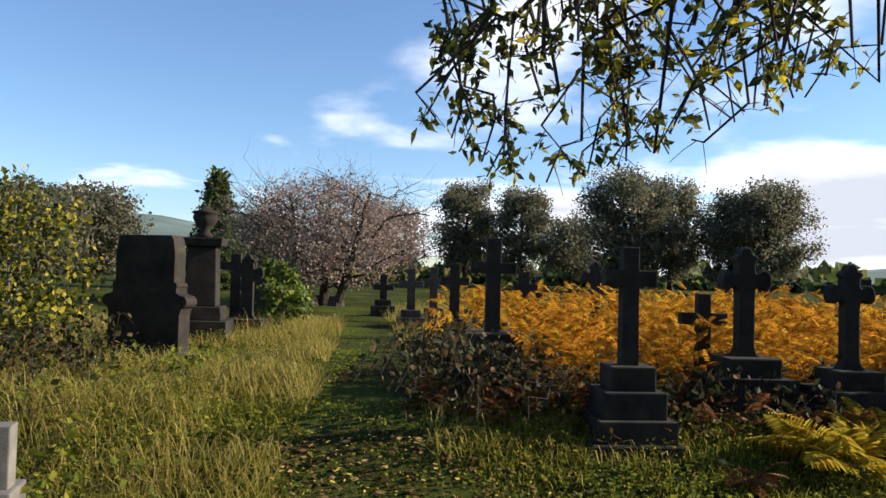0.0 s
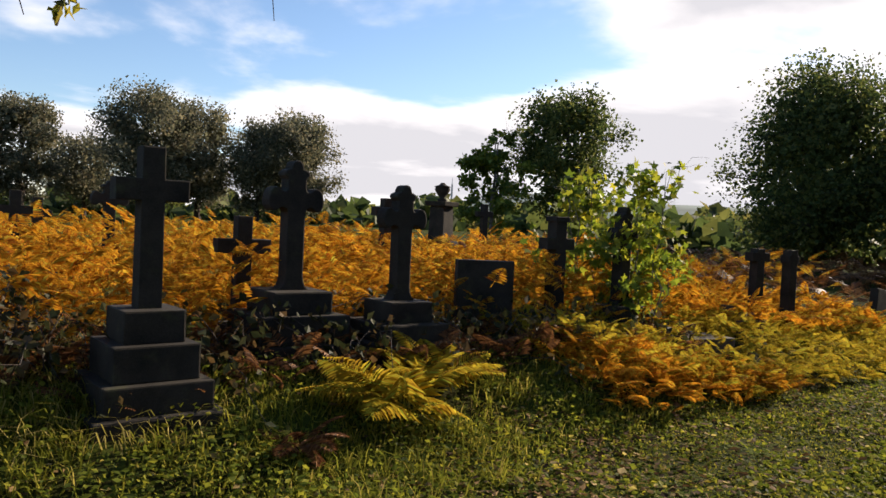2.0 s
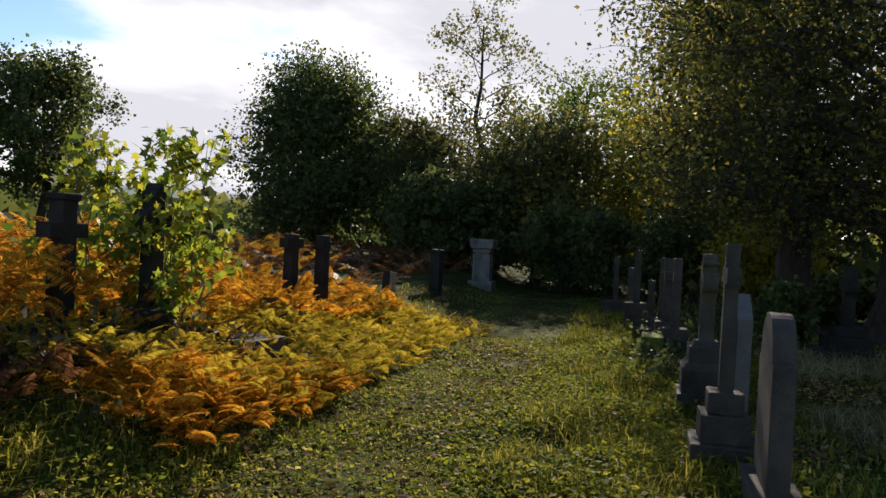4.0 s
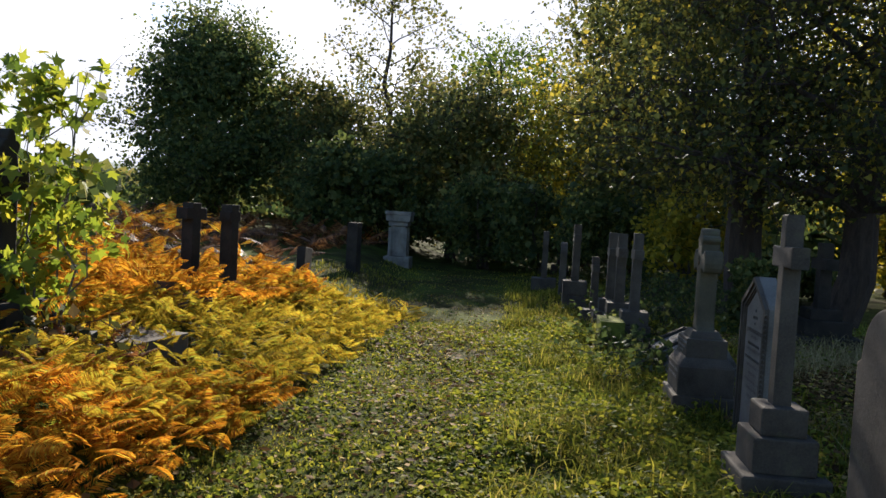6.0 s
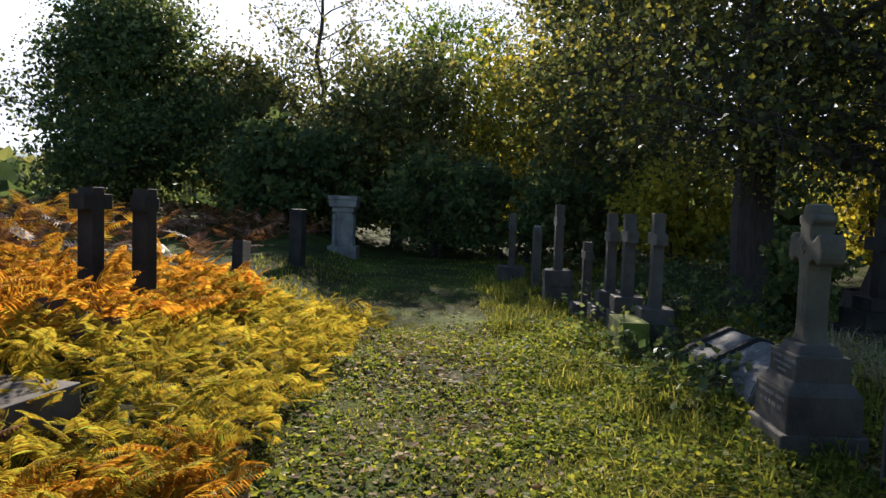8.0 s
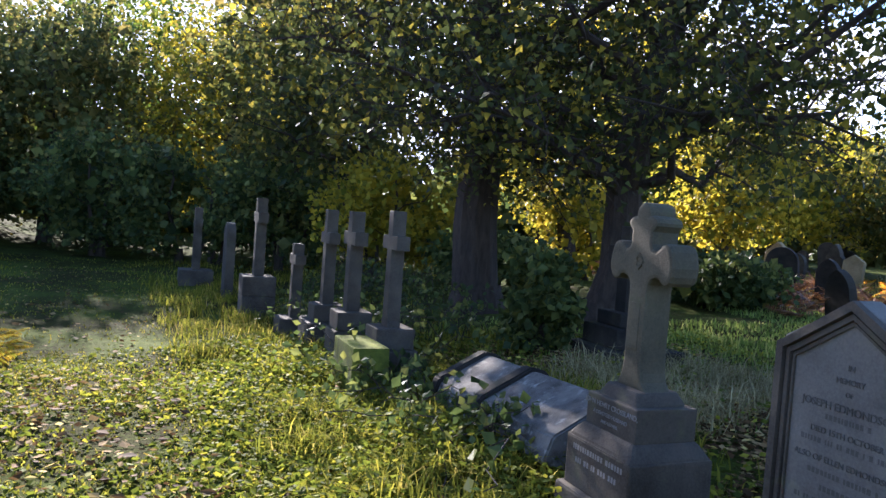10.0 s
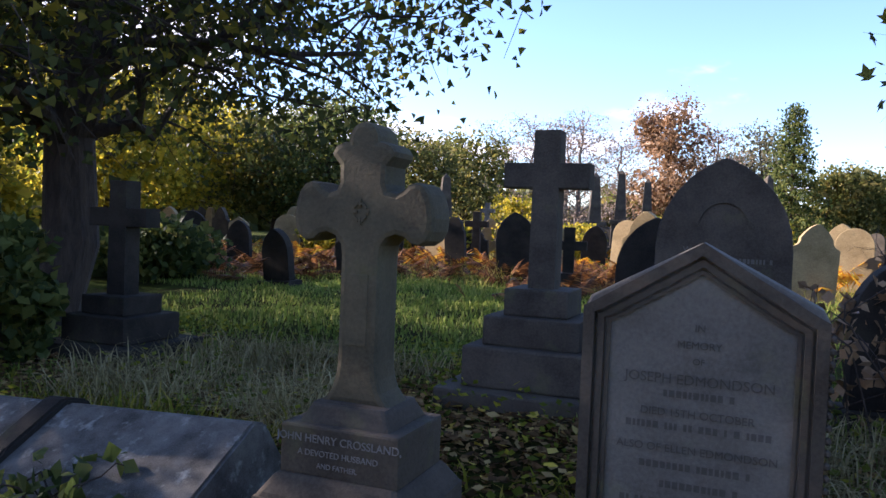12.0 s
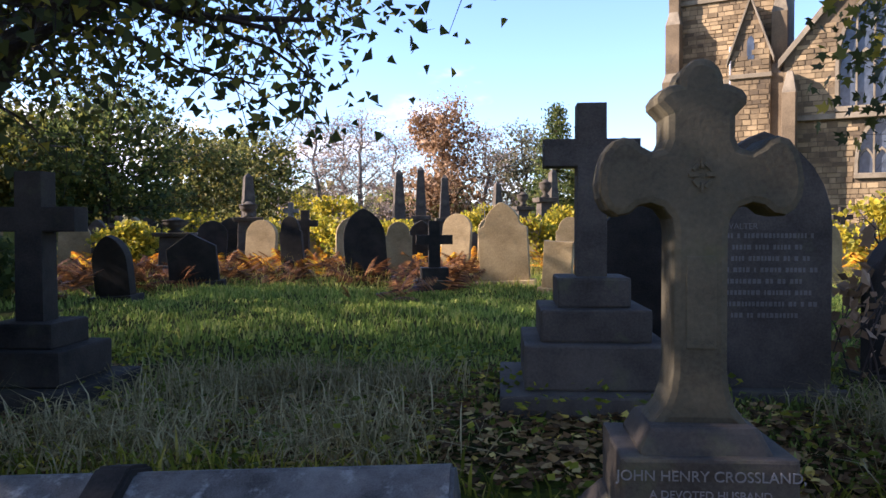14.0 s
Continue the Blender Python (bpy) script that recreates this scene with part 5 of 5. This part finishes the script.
def hanging_ash():
    """An ash bough that hangs into the start of the walk from a tree standing to its side."""
    g = np.random.default_rng(5)
    ob = thing("ash_tree", 4.6, -0.4, None, 0, "ash tree with drooping twigs and yellowing leaves", "tree")
    o = np.array([4.6, -0.4, gz(4.6, -0.4)])
    wood, pv, pf = Wood(), [], []
    wood.tube(bend((0, 0, -0.2), (0.2, 0.3, 7.0), g, 0, 0.02, 7), 0.24, 0.07, 9)
    ends = []
    for tgt, n in (((-0.1, 5.0, 3.65), 18), ((0.42, 5.4, 3.6), 18), ((0.85, 4.8, 3.5), 16), ((1.4, 5.3, 3.75), 8), ((2.4, 4.9, 3.9), 4), ((3.1, 5.2, 4.0), 4)):
        limb = bend(np.array([0.1, 0.15, 4.2]), np.array(tgt) - o, g, 0.10, 0.03, 9)
        wood.tube(limb, 0.075, 0.018, 6)
        ends.append((limb, n))
    for limb, n in ends:
        for i in range(n):
            q = 5.2 + 2.7 * i / n
            i0 = int(min(7, q))
            s = limb[i0] + (limb[i0 + 1] - limb[i0]) * (q - i0)
            e = s + np.array([g.normal() * 0.32, g.normal() * 0.25, -g.uniform(0.7, 1.7 + 0.8 * (n > 14))])
            e[2] = max(e[2], 2.35 - o[2] + 0.38 * abs(e[0] + o[0] - 0.65))
            tw = bend(s, e, g, 0, 0.13, 7)
            wood.tube(tw, 0.016, 0.006, 5)
            for k in range(11):
                q2 = 1.0 + 5 * k / 11
                j = int(q2)
                c = tw[j] + (tw[j + 1] - tw[j]) * (q2 - j) if j < 6 else tw[6]
                side = g.normal(size=3)
                side[2] -= 0.35
                side /= np.linalg.norm(side)
                st_end = c + side * g.uniform(0.10, 0.22)
                wood.tube(np.array([c, (c + st_end) / 2 + [0, 0, 0.01], st_end]), 0.0035, 0.002, 3)
                if g.uniform() < (0.75 if n > 16 else 0.42):
                    m = int(g.integers(6, 13))
                    u = np.linspace(0.25, 1.05, m)[:, None]
                    pv.append(c + (st_end - c) * u + g.normal(size=(m, 3)) * 0.02)
    part("trunk", mesh("trunk", wood.v, wood.f), "bark_dark", ob)
    v, f = leaf_cloud(np.concatenate(pv), 0.084, g, 0.45, 0.23)
    part("crown", mesh("crown", v, f), "leaf_ash", ob)


hanging_ash()

# ---- shrubs near the path ----
tree(7.6, 8.5, 2.1, 0.1, 1.0, "leaf_sapling", "bark_grey", "green sycamore sapling growing over the graves", 401, leaves=1500, size=0.115, limbs=16, subs=5, twigs=3, name="sapling", maple=True, stems=4, power=1.6, fill=0.7, trunk=0.02)
tree(7.5, 7.75, 2.35, 0.05, 0.6, "leaf_sapling", "bark_grey", "bright yellow-green sycamore sapling on the bank", 402, leaves=850, size=0.11, limbs=16, subs=5, twigs=3, name="sapling", maple=True, stems=3, fill=0.7, trunk=0.015)
tree(-5.6, 9.6, 2.5, 0.1, 1.25, "leaf_ash", "bark_grey", "yellowing elder shrub over the brambles", 403, leaves=4500, size=0.085, limbs=18, subs=6, twigs=4, name="shrub", stems=4, fill=0.8, trunk=0.04)
tree(-7.4, 11.0, 2.7, 0.1, 1.4, "leaf_ash", "bark_grey", "yellowing green shrub beside the black headstone", 404, leaves=7500, size=0.085, limbs=18, subs=6, twigs=4, name="shrub", stems=4, fill=0.8, trunk=0.04)
tree(-3.3, 16.0, 1.5, 0.1, 0.7, "leaf_green", "bark_grey", "small green shrub behind the urn monument", 405, leaves=1500, size=0.12, limbs=12, subs=5, twigs=3, name="shrub", stems=3, fill=0.8, trunk=0.03)
tree(7.55, 0.1, 1.1, 0.1, 0.55, "leaf_rust", "bark_dark", "thin brown-leaved shrub beside the pointed headstone", 406, leaves=700, size=0.10, limbs=10, subs=5, twigs=3, name="shrub", stems=3, maple=True, trunk=0.02)
tree(12.9, 1.9, 1.0, 0.05, 0.45, "leaf_dark", "bark_dark", "ivy-covered bush below the big trees", 407, leaves=4200, size=0.09, limbs=14, subs=6, twigs=4, name="shrub", stems=3, fill=0.9, trunk=0.03)
tree(6.0, -1.0, 4.4, 1.7, 2.1, "leaf_maple", "bark_dark", "small sycamore with hanging autumn leaves", 408, leaves=4200, size=0.10, limbs=16, subs=6, twigs=3, maple=True, trunk=0.07, droop=0.5, zc=2.8, fill=0.8)


# ---- grass, bracken, leaves ----
WALKED = np.array([(0.0, -4), (0.15, 1.0), (0.9, 3.0), (2.8, 4.35), (6, 5.25), (10, 5.5), (16, 6.1), (24, 7.4)])
NORTHP = np.array([(0.6, 3.6), (-0.55, 6.2), (-0.95, 10), (-1.6, 17), (-3.2, 27)])


def off_path(p, line):
    best = np.full(len(p), 1e9)
    for a, b in zip(line[:-1], line[1:]):
        ab = b - a
        t = np.clip(((p - a) @ ab) / (ab @ ab), 0, 1)
        best = np.minimum(best, np.linalg.norm(p - (a + t[:, None] * ab), axis=1))
    return best


def path_distance(p):
    return np.minimum(off_path(p, WALKED), off_path(p, NORTHP) + 0.1)


def blades(p, height, g, width=0.006, lean=0.35):
    """Bent tapering blades at the places p: five corners, three faces."""
    n = len(p)
    a = g.uniform(0, 2 * math.pi, n)
    d = np.stack([np.cos(a), np.sin(a), np.zeros(n)], 1)
    s = np.stack([-np.sin(a), np.cos(a), np.zeros(n)], 1)
    h = (height * g.uniform(0.5, 1.25, n))[:, None]
    ln = g.uniform(0.15, 1.0, n)[:, None] * lean * 2
    w = width * g.uniform(0.6, 1.4, n)[:, None]
    base = np.concatenate([p, ground_z(p[:, 0], p[:, 1])[:, None] - 0.01], 1)
    up = np.array([0, 0, 1.0])
    mid = base + up * h * 0.6 + d * h * ln * 0.35
    tip = base + up * h * (1.0 - 0.25 * ln) + d * h * ln
    v = np.stack([base + s * w, base - s * w, mid - s * w * 0.8, mid + s * w * 0.8, tip], 1).reshape(-1, 3)
    k = np.arange(n)[:, None] * 5
    return v, (k + np.array([[0, 1, 2, 3]])).tolist() + (k + np.array([[3, 2, 4]])).tolist()


def patchy(p, scale, seed):
    return 0.5 + 0.5 * np.sin(p[:, 0] * scale + seed) * np.sin(p[:, 1] * scale * 1.2 + seed * 2.1 + 0.8 * np.sin(p[:, 0] * scale * 0.6))


def scatter(n, x0, x1, y0, y1, g):
    return np.stack([g.uniform(x0, x1, n), g.uniform(y0, y1, n)], 1)


def in_bracken(p):
    """1 inside the stands of bracken."""
    x, y = p[:, 0], p[:, 1]
    bank = smooth(7.5, 8.1, y - 0.05 * x) * smooth(0.4, 1.2, x) * smooth(13.5, 12.5, y) * smooth(13.5, 12, x)
    tongue = smooth(5.85, 6.35, y - 0.05 * (x - 5)) * smooth(5.0, 6.2, x) * smooth(15, 13.5, x) * smooth(9.5, 8.5, y)
    return np.maximum(bank, tongue)


def stuff(name, v, f, mat, label, category):
    return tagged(new(name, mesh(name, v, f, mat)), label, category, kind="stuff")


def build_grass():
    g = np.random.default_rng(900)
    p = np.concatenate([scatter(58000, -5, 14, 2.0, 8.0, g), scatter(22000, 5.0, 14, 4.3, 6.4, g), scatter(15000, 0.3, 6, 3.0, 6.4, g), scatter(16000, -7, 3, 7, 20, g), scatter(14000, 12, 24, 2, 9, g)])
    dist = path_distance(p)
    keep = (g.uniform(0, 1, len(p)) > in_bracken(p) * 0.93) & (patchy(p, 2.3, 1.0) + 0.35 * patchy(p, 5.1, 2.0) > g.uniform(0.15, 0.75, len(p)))
    keep &= (g.uniform(0, 1, len(p)) < 0.55 + 0.45 * smooth(0.3, 1.5, dist)) | (p[:, 0] > 5.0)
    p, dist = p[keep], dist[keep]
    h = 0.035 + 0.05 * smooth(0.4, 1.6, dist) + 0.13 * smooth(1.5, 3.2, dist) * patchy(p, 1.3, 3.0)
    v, f = blades(p, h, g, 0.0065, 0.6)
    stuff("grass", v, f, "grass_green", "short green grass with yellowing blades", "grass")
    p = np.concatenate([scatter(30000, 6, 15, -6.5, 3.0, g), scatter(16000, 3, 17, -9, -3.0, g)])
    p = p[np.hypot((p[:, 0] - 9.6) / 1.5, (p[:, 1] - 2.0) / 0.9) > g.uniform(0.3, 1.2, len(p))]
    v, f = blades(p, 0.07 + 0.09 * patchy(p, 0.9, 5.0) * patchy(p, 2.3, 1.0), g, 0.008, 0.5)
    stuff("grass", v, f, "grass_lawn", "rough green lawn grass between the graves", "grass")
    # long dry grass
    p = np.concatenate([scatter(34000, -8, -1.3, 3.5, 17, g), scatter(6000, -0.4, 2.0, 6.5, 16, g), scatter(11000, -1.4, 6, 11, 25, g), scatter(11000, 0, 26, -16, -6, g)])
    p = p[(path_distance(p) > 0.65) & (patchy(p, 1.5, 7.0) > 0.22)]
    h = 0.20 + 0.42 * patchy(p, 1.9, 2.0) * patchy(p, 0.7, 4.0)
    h[(p[:, 1] > 2.2) & (p[:, 1] < 5.5) & (p[:, 0] > -3)] *= 0.6
    v, f = blades(p, h, g, 0.0045, 0.85)
    stuff("long_grass", v, f, "grass_straw", "long straw-coloured autumn grass", "grass")
    # collapsed clumps of dead grass on the lawn
    c = np.concatenate([scatter(55, 10.3, 12.1, 0.5, 2.1, g), scatter(30, 7.4, 8.4, 0.9, 2.2, g), scatter(22, 6.3, 7.7, -0.6, 1.6, g)])
    c = c[np.hypot((c[:, 0] - 12.5) / 0.6, (c[:, 1] - 1.18) / 0.6) > 1]
    p = np.repeat(c, 70, axis=0) + g.normal(size=(len(c) * 70, 2)) * 0.13
    h = np.repeat(g.uniform(0.10, 0.32, len(c)), 70)
    v, f = blades(p, h, g, 0.0035, 0.95)
    stuff("dead_grass", v, f, "grass_dry", "clumps of bleached dead grass on the lawn", "grass")


build_grass()


def build_verge():
    """Low arching tufts on both sides of the walked strip."""
    g = np.random.default_rng(907)
    c = np.concatenate([scatter(330, 6.3, 14.5, 2.9, 4.4, g), scatter(150, 2.2, 8.5, 5.0, 6.9, g), scatter(260, -4.5, -1.2, 4.2, 10, g), scatter(70, -0.1, 2.0, 6.3, 8.2, g), scatter(110, 13, 20, 4.0, 5.6, g)])
    c = c[(path_distance(c) > 0.85) & (in_bracken(c) < 0.5)]
    p = np.repeat(c, 34, axis=0) + g.normal(size=(len(c) * 34, 2)) * 0.09
    h = np.repeat(g.uniform(0.08, 0.24, len(c)), 34)
    v, f = blades(p, h, g, 0.005, 0.75)
    stuff("grass_tufts", v, f, "grass_green", "arching grass tufts along the verge", "grass")


build_verge()


def build_herbs():
    g = np.random.default_rng(901)
    p = np.concatenate([scatter(44000, -5, 14, 2.4, 8.2, g), scatter(14000, 1, 13, 3.8, 6.4, g), scatter(22000, 5.5, 14, 2.9, 4.9, g), scatter(14000, -7, -1.2, 4, 13, g), scatter(5000, 7, 14, -0.5, 3.0, g)])
    dist = path_distance(p)
    keep = (dist > g.uniform(-0.3, 0.6, len(p))) & (patchy(p, 2.6, 4.0) + 0.4 * patchy(p, 6.3, 1.0) > 0.32) & (g.uniform(0, 1, len(p)) > in_bracken(p) * 0.9)
    p = p[keep]
    rise = 0.02 + 0.17 * smooth(0.5, 1.7, path_distance(p)) * (0.35 + 0.65 * patchy(p, 3.1, 6.0)) * (1 + 1.0 * smooth(-1.5, -3.0, p[:, 0]))
    z = ground_z(p[:, 0], p[:, 1]) + g.uniform(0.05, 1.0, len(p)) * rise
    v, f = leaf_cloud(np.concatenate([p, z[:, None]], 1), 0.052, g, -0.1, 0.36)
    v = v.reshape(-1, 4, 3)
    v[:, :, 2] = v[:, :1, 2] + (v[:, :, 2] - v[:, :1, 2]) * 0.6
    stuff("herbs", v.reshape(-1, 3), f, "herb", "low nettles and broad-leaved weeds along the path", "weeds")
    p = np.concatenate([scatter(64000, -1.6, 13, 1, 7.0, g), scatter(11000, 7.6, 13.5, 0.2, 3.0, g), scatter(6000, 10, 22, 3.5, 8, g)])
    dist = path_distance(p)
    keep = (g.uniform(0, 1, len(p)) < 0.08 + np.where(p[:, 0] < 5.0, 0.85 * smooth(2.3, 0.6, dist), 0.24 * smooth(1.3, 0.3, dist)) * (0.45 + 1.0 * patchy(p, 1.9, 8.0) * patchy(p, 4.7, 3.0))) | ((p[:, 1] < 2.8) & (p[:, 0] > 7) & (patchy(p, 1.7, 3.0) > 0.25))
    p = p[keep]
    z = ground_z(p[:, 0], p[:, 1]) + g.uniform(0.005, 0.05, len(p))
    size = g.choice([0.042, 0.06, 0.085], len(p), p=[0.45, 0.4, 0.15])
    v, f = leaf_cloud(np.concatenate([p, z[:, None]], 1), size, g, 0.0, 0.36)
    v = v.reshape(-1, 4, 3)
    v[:, :, 2] = v[:, :1, 2] + (v[:, :, 2] - v[:, :1, 2]) * 0.4
    stuff("fallen_leaves", v.reshape(-1, 3), f, "litter", "brown and yellow fallen leaves on the path", "leaves")


build_herbs()


def frond_template(pinnae=15, leaflets=7, g=None, arch=0.5, reach=0.30, coarse=False):
    """One bracken frond along +x, a metre long: triangles for the leaflets and the stalk."""
    tri, jit = [], np.random.default_rng(pinnae * 7 + leaflets)

    def spine(s):
        return np.array([0.82 * s, 0.0, 0.62 * s * (1.0 - arch * s)])
    for i in range(pinnae):
        s = 0.22 + 0.78 * i / pinnae
        c = spine(s)
        ahead = spine(min(1, s + 0.03)) - spine(s - 0.03)
        ahead /= np.linalg.norm(ahead)
        length = reach * (1 - s) ** 0.75 + 0.025
        for side in (-1, 1):
            out = np.array([0.35 * ahead[0], side * 0.93, 0.35 * ahead[2] - 0.12])
            if not leaflets:
                w = 0.30 / pinnae * ahead
                k = c + out * length * 0.5 + np.array([0, 0, 0.012]) + ahead * length * 0.08 * jit.normal()
                e = c + out * length * jit.uniform(0.85, 1.1) + np.array([0, 0, -0.14 * length]) + ahead * length * 0.18 * jit.uniform(0, 1)
                if coarse:
                    tri.append((c - w, c + w * 1.2, e))
                else:
                    tri += [(c - w * 0.7, k + w, e), (c - w * 0.7, e, k - w)]
                continue
            m = max(2, int(leaflets * length / 0.3) + 1)
            for j in range(m):
                q = (j + 0.5) / m
                b = c + out * length * q + np.array([0, 0, -0.10 * length * q * q])
                w = 0.40 / pinnae * (1 - 0.75 * q)
                step = out * length / m * 0.40
                for sg in (-1, 1):
                    tri.append((b - step, b + step, b + ahead * sg * w + out * 0.012))
    for s0 in np.linspace(0, 0.9, 6):
        a, b = spine(s0), spine(s0 + 0.18)
        n = np.array([0, 0.006, 0])
        tri.append((a - n, a + n, b))
    return np.array(tri)


def place_fronds(p, z, scale, g, template, pitch=(0.0, 0.5), group=3):
    n = len(p)
    az = g.uniform(0, 2 * math.pi, n)
    tilt = g.uniform(pitch[0], pitch[1], n)
    roll = g.normal(size=n) * 0.45
    t = template.reshape(-1, 3)
    ca, sa, ct, st, cr, sr = np.cos(az), np.sin(az), np.cos(tilt), np.sin(tilt), np.cos(roll), np.sin(roll)
    x, y, zz = t[:, 0][None], t[:, 1][None], t[:, 2][None]
    y1, z1 = y * cr[:, None] - zz * sr[:, None], y * sr[:, None] + zz * cr[:, None]
    x2, z2 = x * ct[:, None] - z1 * st[:, None], x * st[:, None] + z1 * ct[:, None]
    x3, y3 = x2 * ca[:, None] - y1 * sa[:, None], x2 * sa[:, None] + y1 * ca[:, None]
    s = scale[:, None]
    v = np.stack([p[:, 0:1] + x3 * s, p[:, 1:2] + y3 * s, z[:, None] + z2 * s], -1).reshape(-1, 3)
    return v, np.arange(len(v)).reshape(-1, 3)


def build_bracken():
    g = np.random.default_rng(905)
    rich, mid_t, poor = frond_template(17, 0), frond_template(14, 0), frond_template(11, 0, coarse=True)

    def stand(name, n, box, mat, label, tmpl, keep, scale, lift):
        p = scatter(n, *box, g)
        p = p[keep(p)]
        z = ground_z(p[:, 0], p[:, 1]) + g.uniform(lift[0], lift[1], len(p)) * (0.6 + 0.5 * patchy(p, 1.1, 2.5)) * (0.3 + 0.7 * smooth(10.4, 8.0, p[:, 0]) + 0.7 * smooth(9.5, 11.0, p[:, 1]) * smooth(8, 10.4, p[:, 0]))
        v, f = place_fronds(p, z, g.uniform(*scale, len(p)), g, tmpl, (-0.35, 0.4))
        stuff(name, v, f, mat, label, "bracken")

    def bank(p):
        return (in_bracken(p) > g.uniform(0.1, 0.9, len(p))) & (p[:, 1] > 7.3)
    stand("bracken", 5000, (0.6, 13, 7.6, 13), "bracken_gold", "waist-high golden orange bracken on the bank", mid_t, bank, (0.26, 0.48), (0.05, 0.98))
    stand("bracken", 2000, (0, 18, 11, 26), "bracken_gold", "golden orange bracken further up the bank", poor, lambda p: patchy(p, 0.5, 3.0) > 0.15, (0.5, 0.8), (0.0, 0.75))
    stand("bracken", 4300, (5, 15, 5.9, 9), "bracken_yellow", "low yellow-green bracken beside the path", rich, lambda p: (in_bracken(p) > g.uniform(0.1, 0.9, len(p))) & (p[:, 1] < 8.3) & (p[:, 0] + 1.2 * (p[:, 1] - 6) > 6.6), (0.2, 0.38), (0.0, 0.36))
    stand("bracken", 1500, (4.4, 8.2, 5.9, 7.6), "bracken_gold", "rusty orange bracken at the edge of the path", rich, lambda p: (in_bracken(p) > 0.3) & (p[:, 1] < 7.4 - 0.25 * (p[:, 0] - 4.4)), (0.2, 0.4), (0.0, 0.30))
    stand("bracken", 700, (0.4, 8, 7.0, 8.6), "bracken_brown", "dead brown bracken under the grave crosses", mid_t, lambda p: p[:, 0] > 0, (0.25, 0.5), (0.0, 0.2))
    stand("bracken", 900, (13, 30, 8.8, 20), "bracken_brown", "rough brown bracken before the wood", poor, lambda p: p[:, 1] > 9 + 0.1 * (p[:, 0] - 13), (0.6, 1.0), (0.0, 0.4))
    stand("bracken", 1900, (9, 26, -12, -4), "bracken_brown", "dying brown bracken among the field graves", poor, lambda p: (patchy(p, 0.5, 1.0) > 0.25) & (p[:, 0] > 11), (0.5, 0.8), (0.0, 0.3))
    stand("bracken", 1300, (0, 24, -24, -8), "bracken_gold", "orange bracken between the far graves", poor, lambda p: patchy(p, 0.6, 4.0) > 0.4, (0.5, 0.9), (0.0, 0.35))


build_bracken()


def fern_plant(x, y, n, size, mat, label, seed):
    """A single fern: each frond is a part."""
    g = np.random.default_rng(seed)
    ob = thing("fern", x, y, None, 0, label, "fern")
    t = frond_template(22, 0, arch=0.72, reach=0.33)
    for i in range(n):
        v, f = place_fronds(np.zeros((1, 2)), np.zeros(1), np.array([size * g.uniform(0.75, 1.15)]), g, t, (-0.15, 0.5))
        part("frond", mesh("frond", v, f), mat, ob)


fern_plant(3.5, 6.6, 20, 0.88, "bracken_yellow", "bright yellow-green fern at the path's edge", 51)
fern_plant(3.95, 6.85, 12, 0.8, "bracken_yellow", "yellow-green fern leaning over the verge", 52)
fern_plant(2.55, 6.35, 9, 0.5, "bracken_brown", "withered orange-brown fern at the path's edge", 53)
fern_plant(0.15, 7.6, 9, 0.8, "bracken_brown", "withered brown fern below the block cross", 54)


def brambles(x0, x1, y0, y1, n, top, seed, label, mat="bramble"):
    g = np.random.default_rng(seed)
    wood, pts = Wood(), []
    for i in range(n):
        a = np.array([g.uniform(x0, x1), g.uniform(y0, y1)])
        b = a + g.normal(size=2) * 0.45
        pa, pb = np.array([*a, gz(*a) - 0.02]), np.array([*b, gz(*b) + g.uniform(0, 0.3)])
        c = bend(pa, pb, g, 0, 0.05, 7)
        c[:, 2] += top * g.uniform(0.5, 1.1) * np.sin(np.pi * np.linspace(0.02, 0.9, 7))
        wood.tube(c, 0.006, 0.003, 4)
        m = 16
        u = g.uniform(0.5, 5.9, m)
        i0 = u.astype(int)
        pts.append(c[i0] + (c[i0 + 1] - c[i0]) * (u - i0)[:, None] + g.normal(size=(m, 3)) * 0.05)
    ob = new("brambles", mesh("brambles", wood.v, wood.f, "bark_dark"))
    tagged(ob, label, "brambles", kind="stuff")
    v, f = leaf_cloud(np.concatenate(pts), 0.085, g, 0.1, 0.36)
    part("leaves", mesh("leaves", v, f), mat, ob)


brambles(0.0, 4.8, 7.2, 8.2, 120, 0.36, 61, "dark tangle of brambles round the cross plinths")
brambles(-0.35, 1.0, 7.4, 10.5, 110, 0.62, 62, "dark weeds and brambles hanging over the north path")
brambles(-7.0, -4.0, 6.5, 9.6, 170, 0.6, 63, "bramble thicket before the black headstone")
brambles(4.8, 7.4, 7.2, 7.9, 50, 0.28, 64, "dark brambles below the plain slab")
brambles(10.4, 13.2, 3.1, 3.6, 60, 0.16, 65, "ivy and brambles round the fallen cover", "leaf_dark")
brambles(7.0, 8.2, -0.4, 1.0, 40, 0.6, 66, "dry bramble tangle beside the pointed headstone", "leaf_rust")
brambles(13.2, 19, 1.6, 3.6, 120, 0.3, 67, "ivy and brambles under the trees", "leaf_dark")
brambles(-6.5, -2.3, 4.6, 9.0, 70, 0.30, 68, "weeds and bramble shoots in the long grass", "herb")
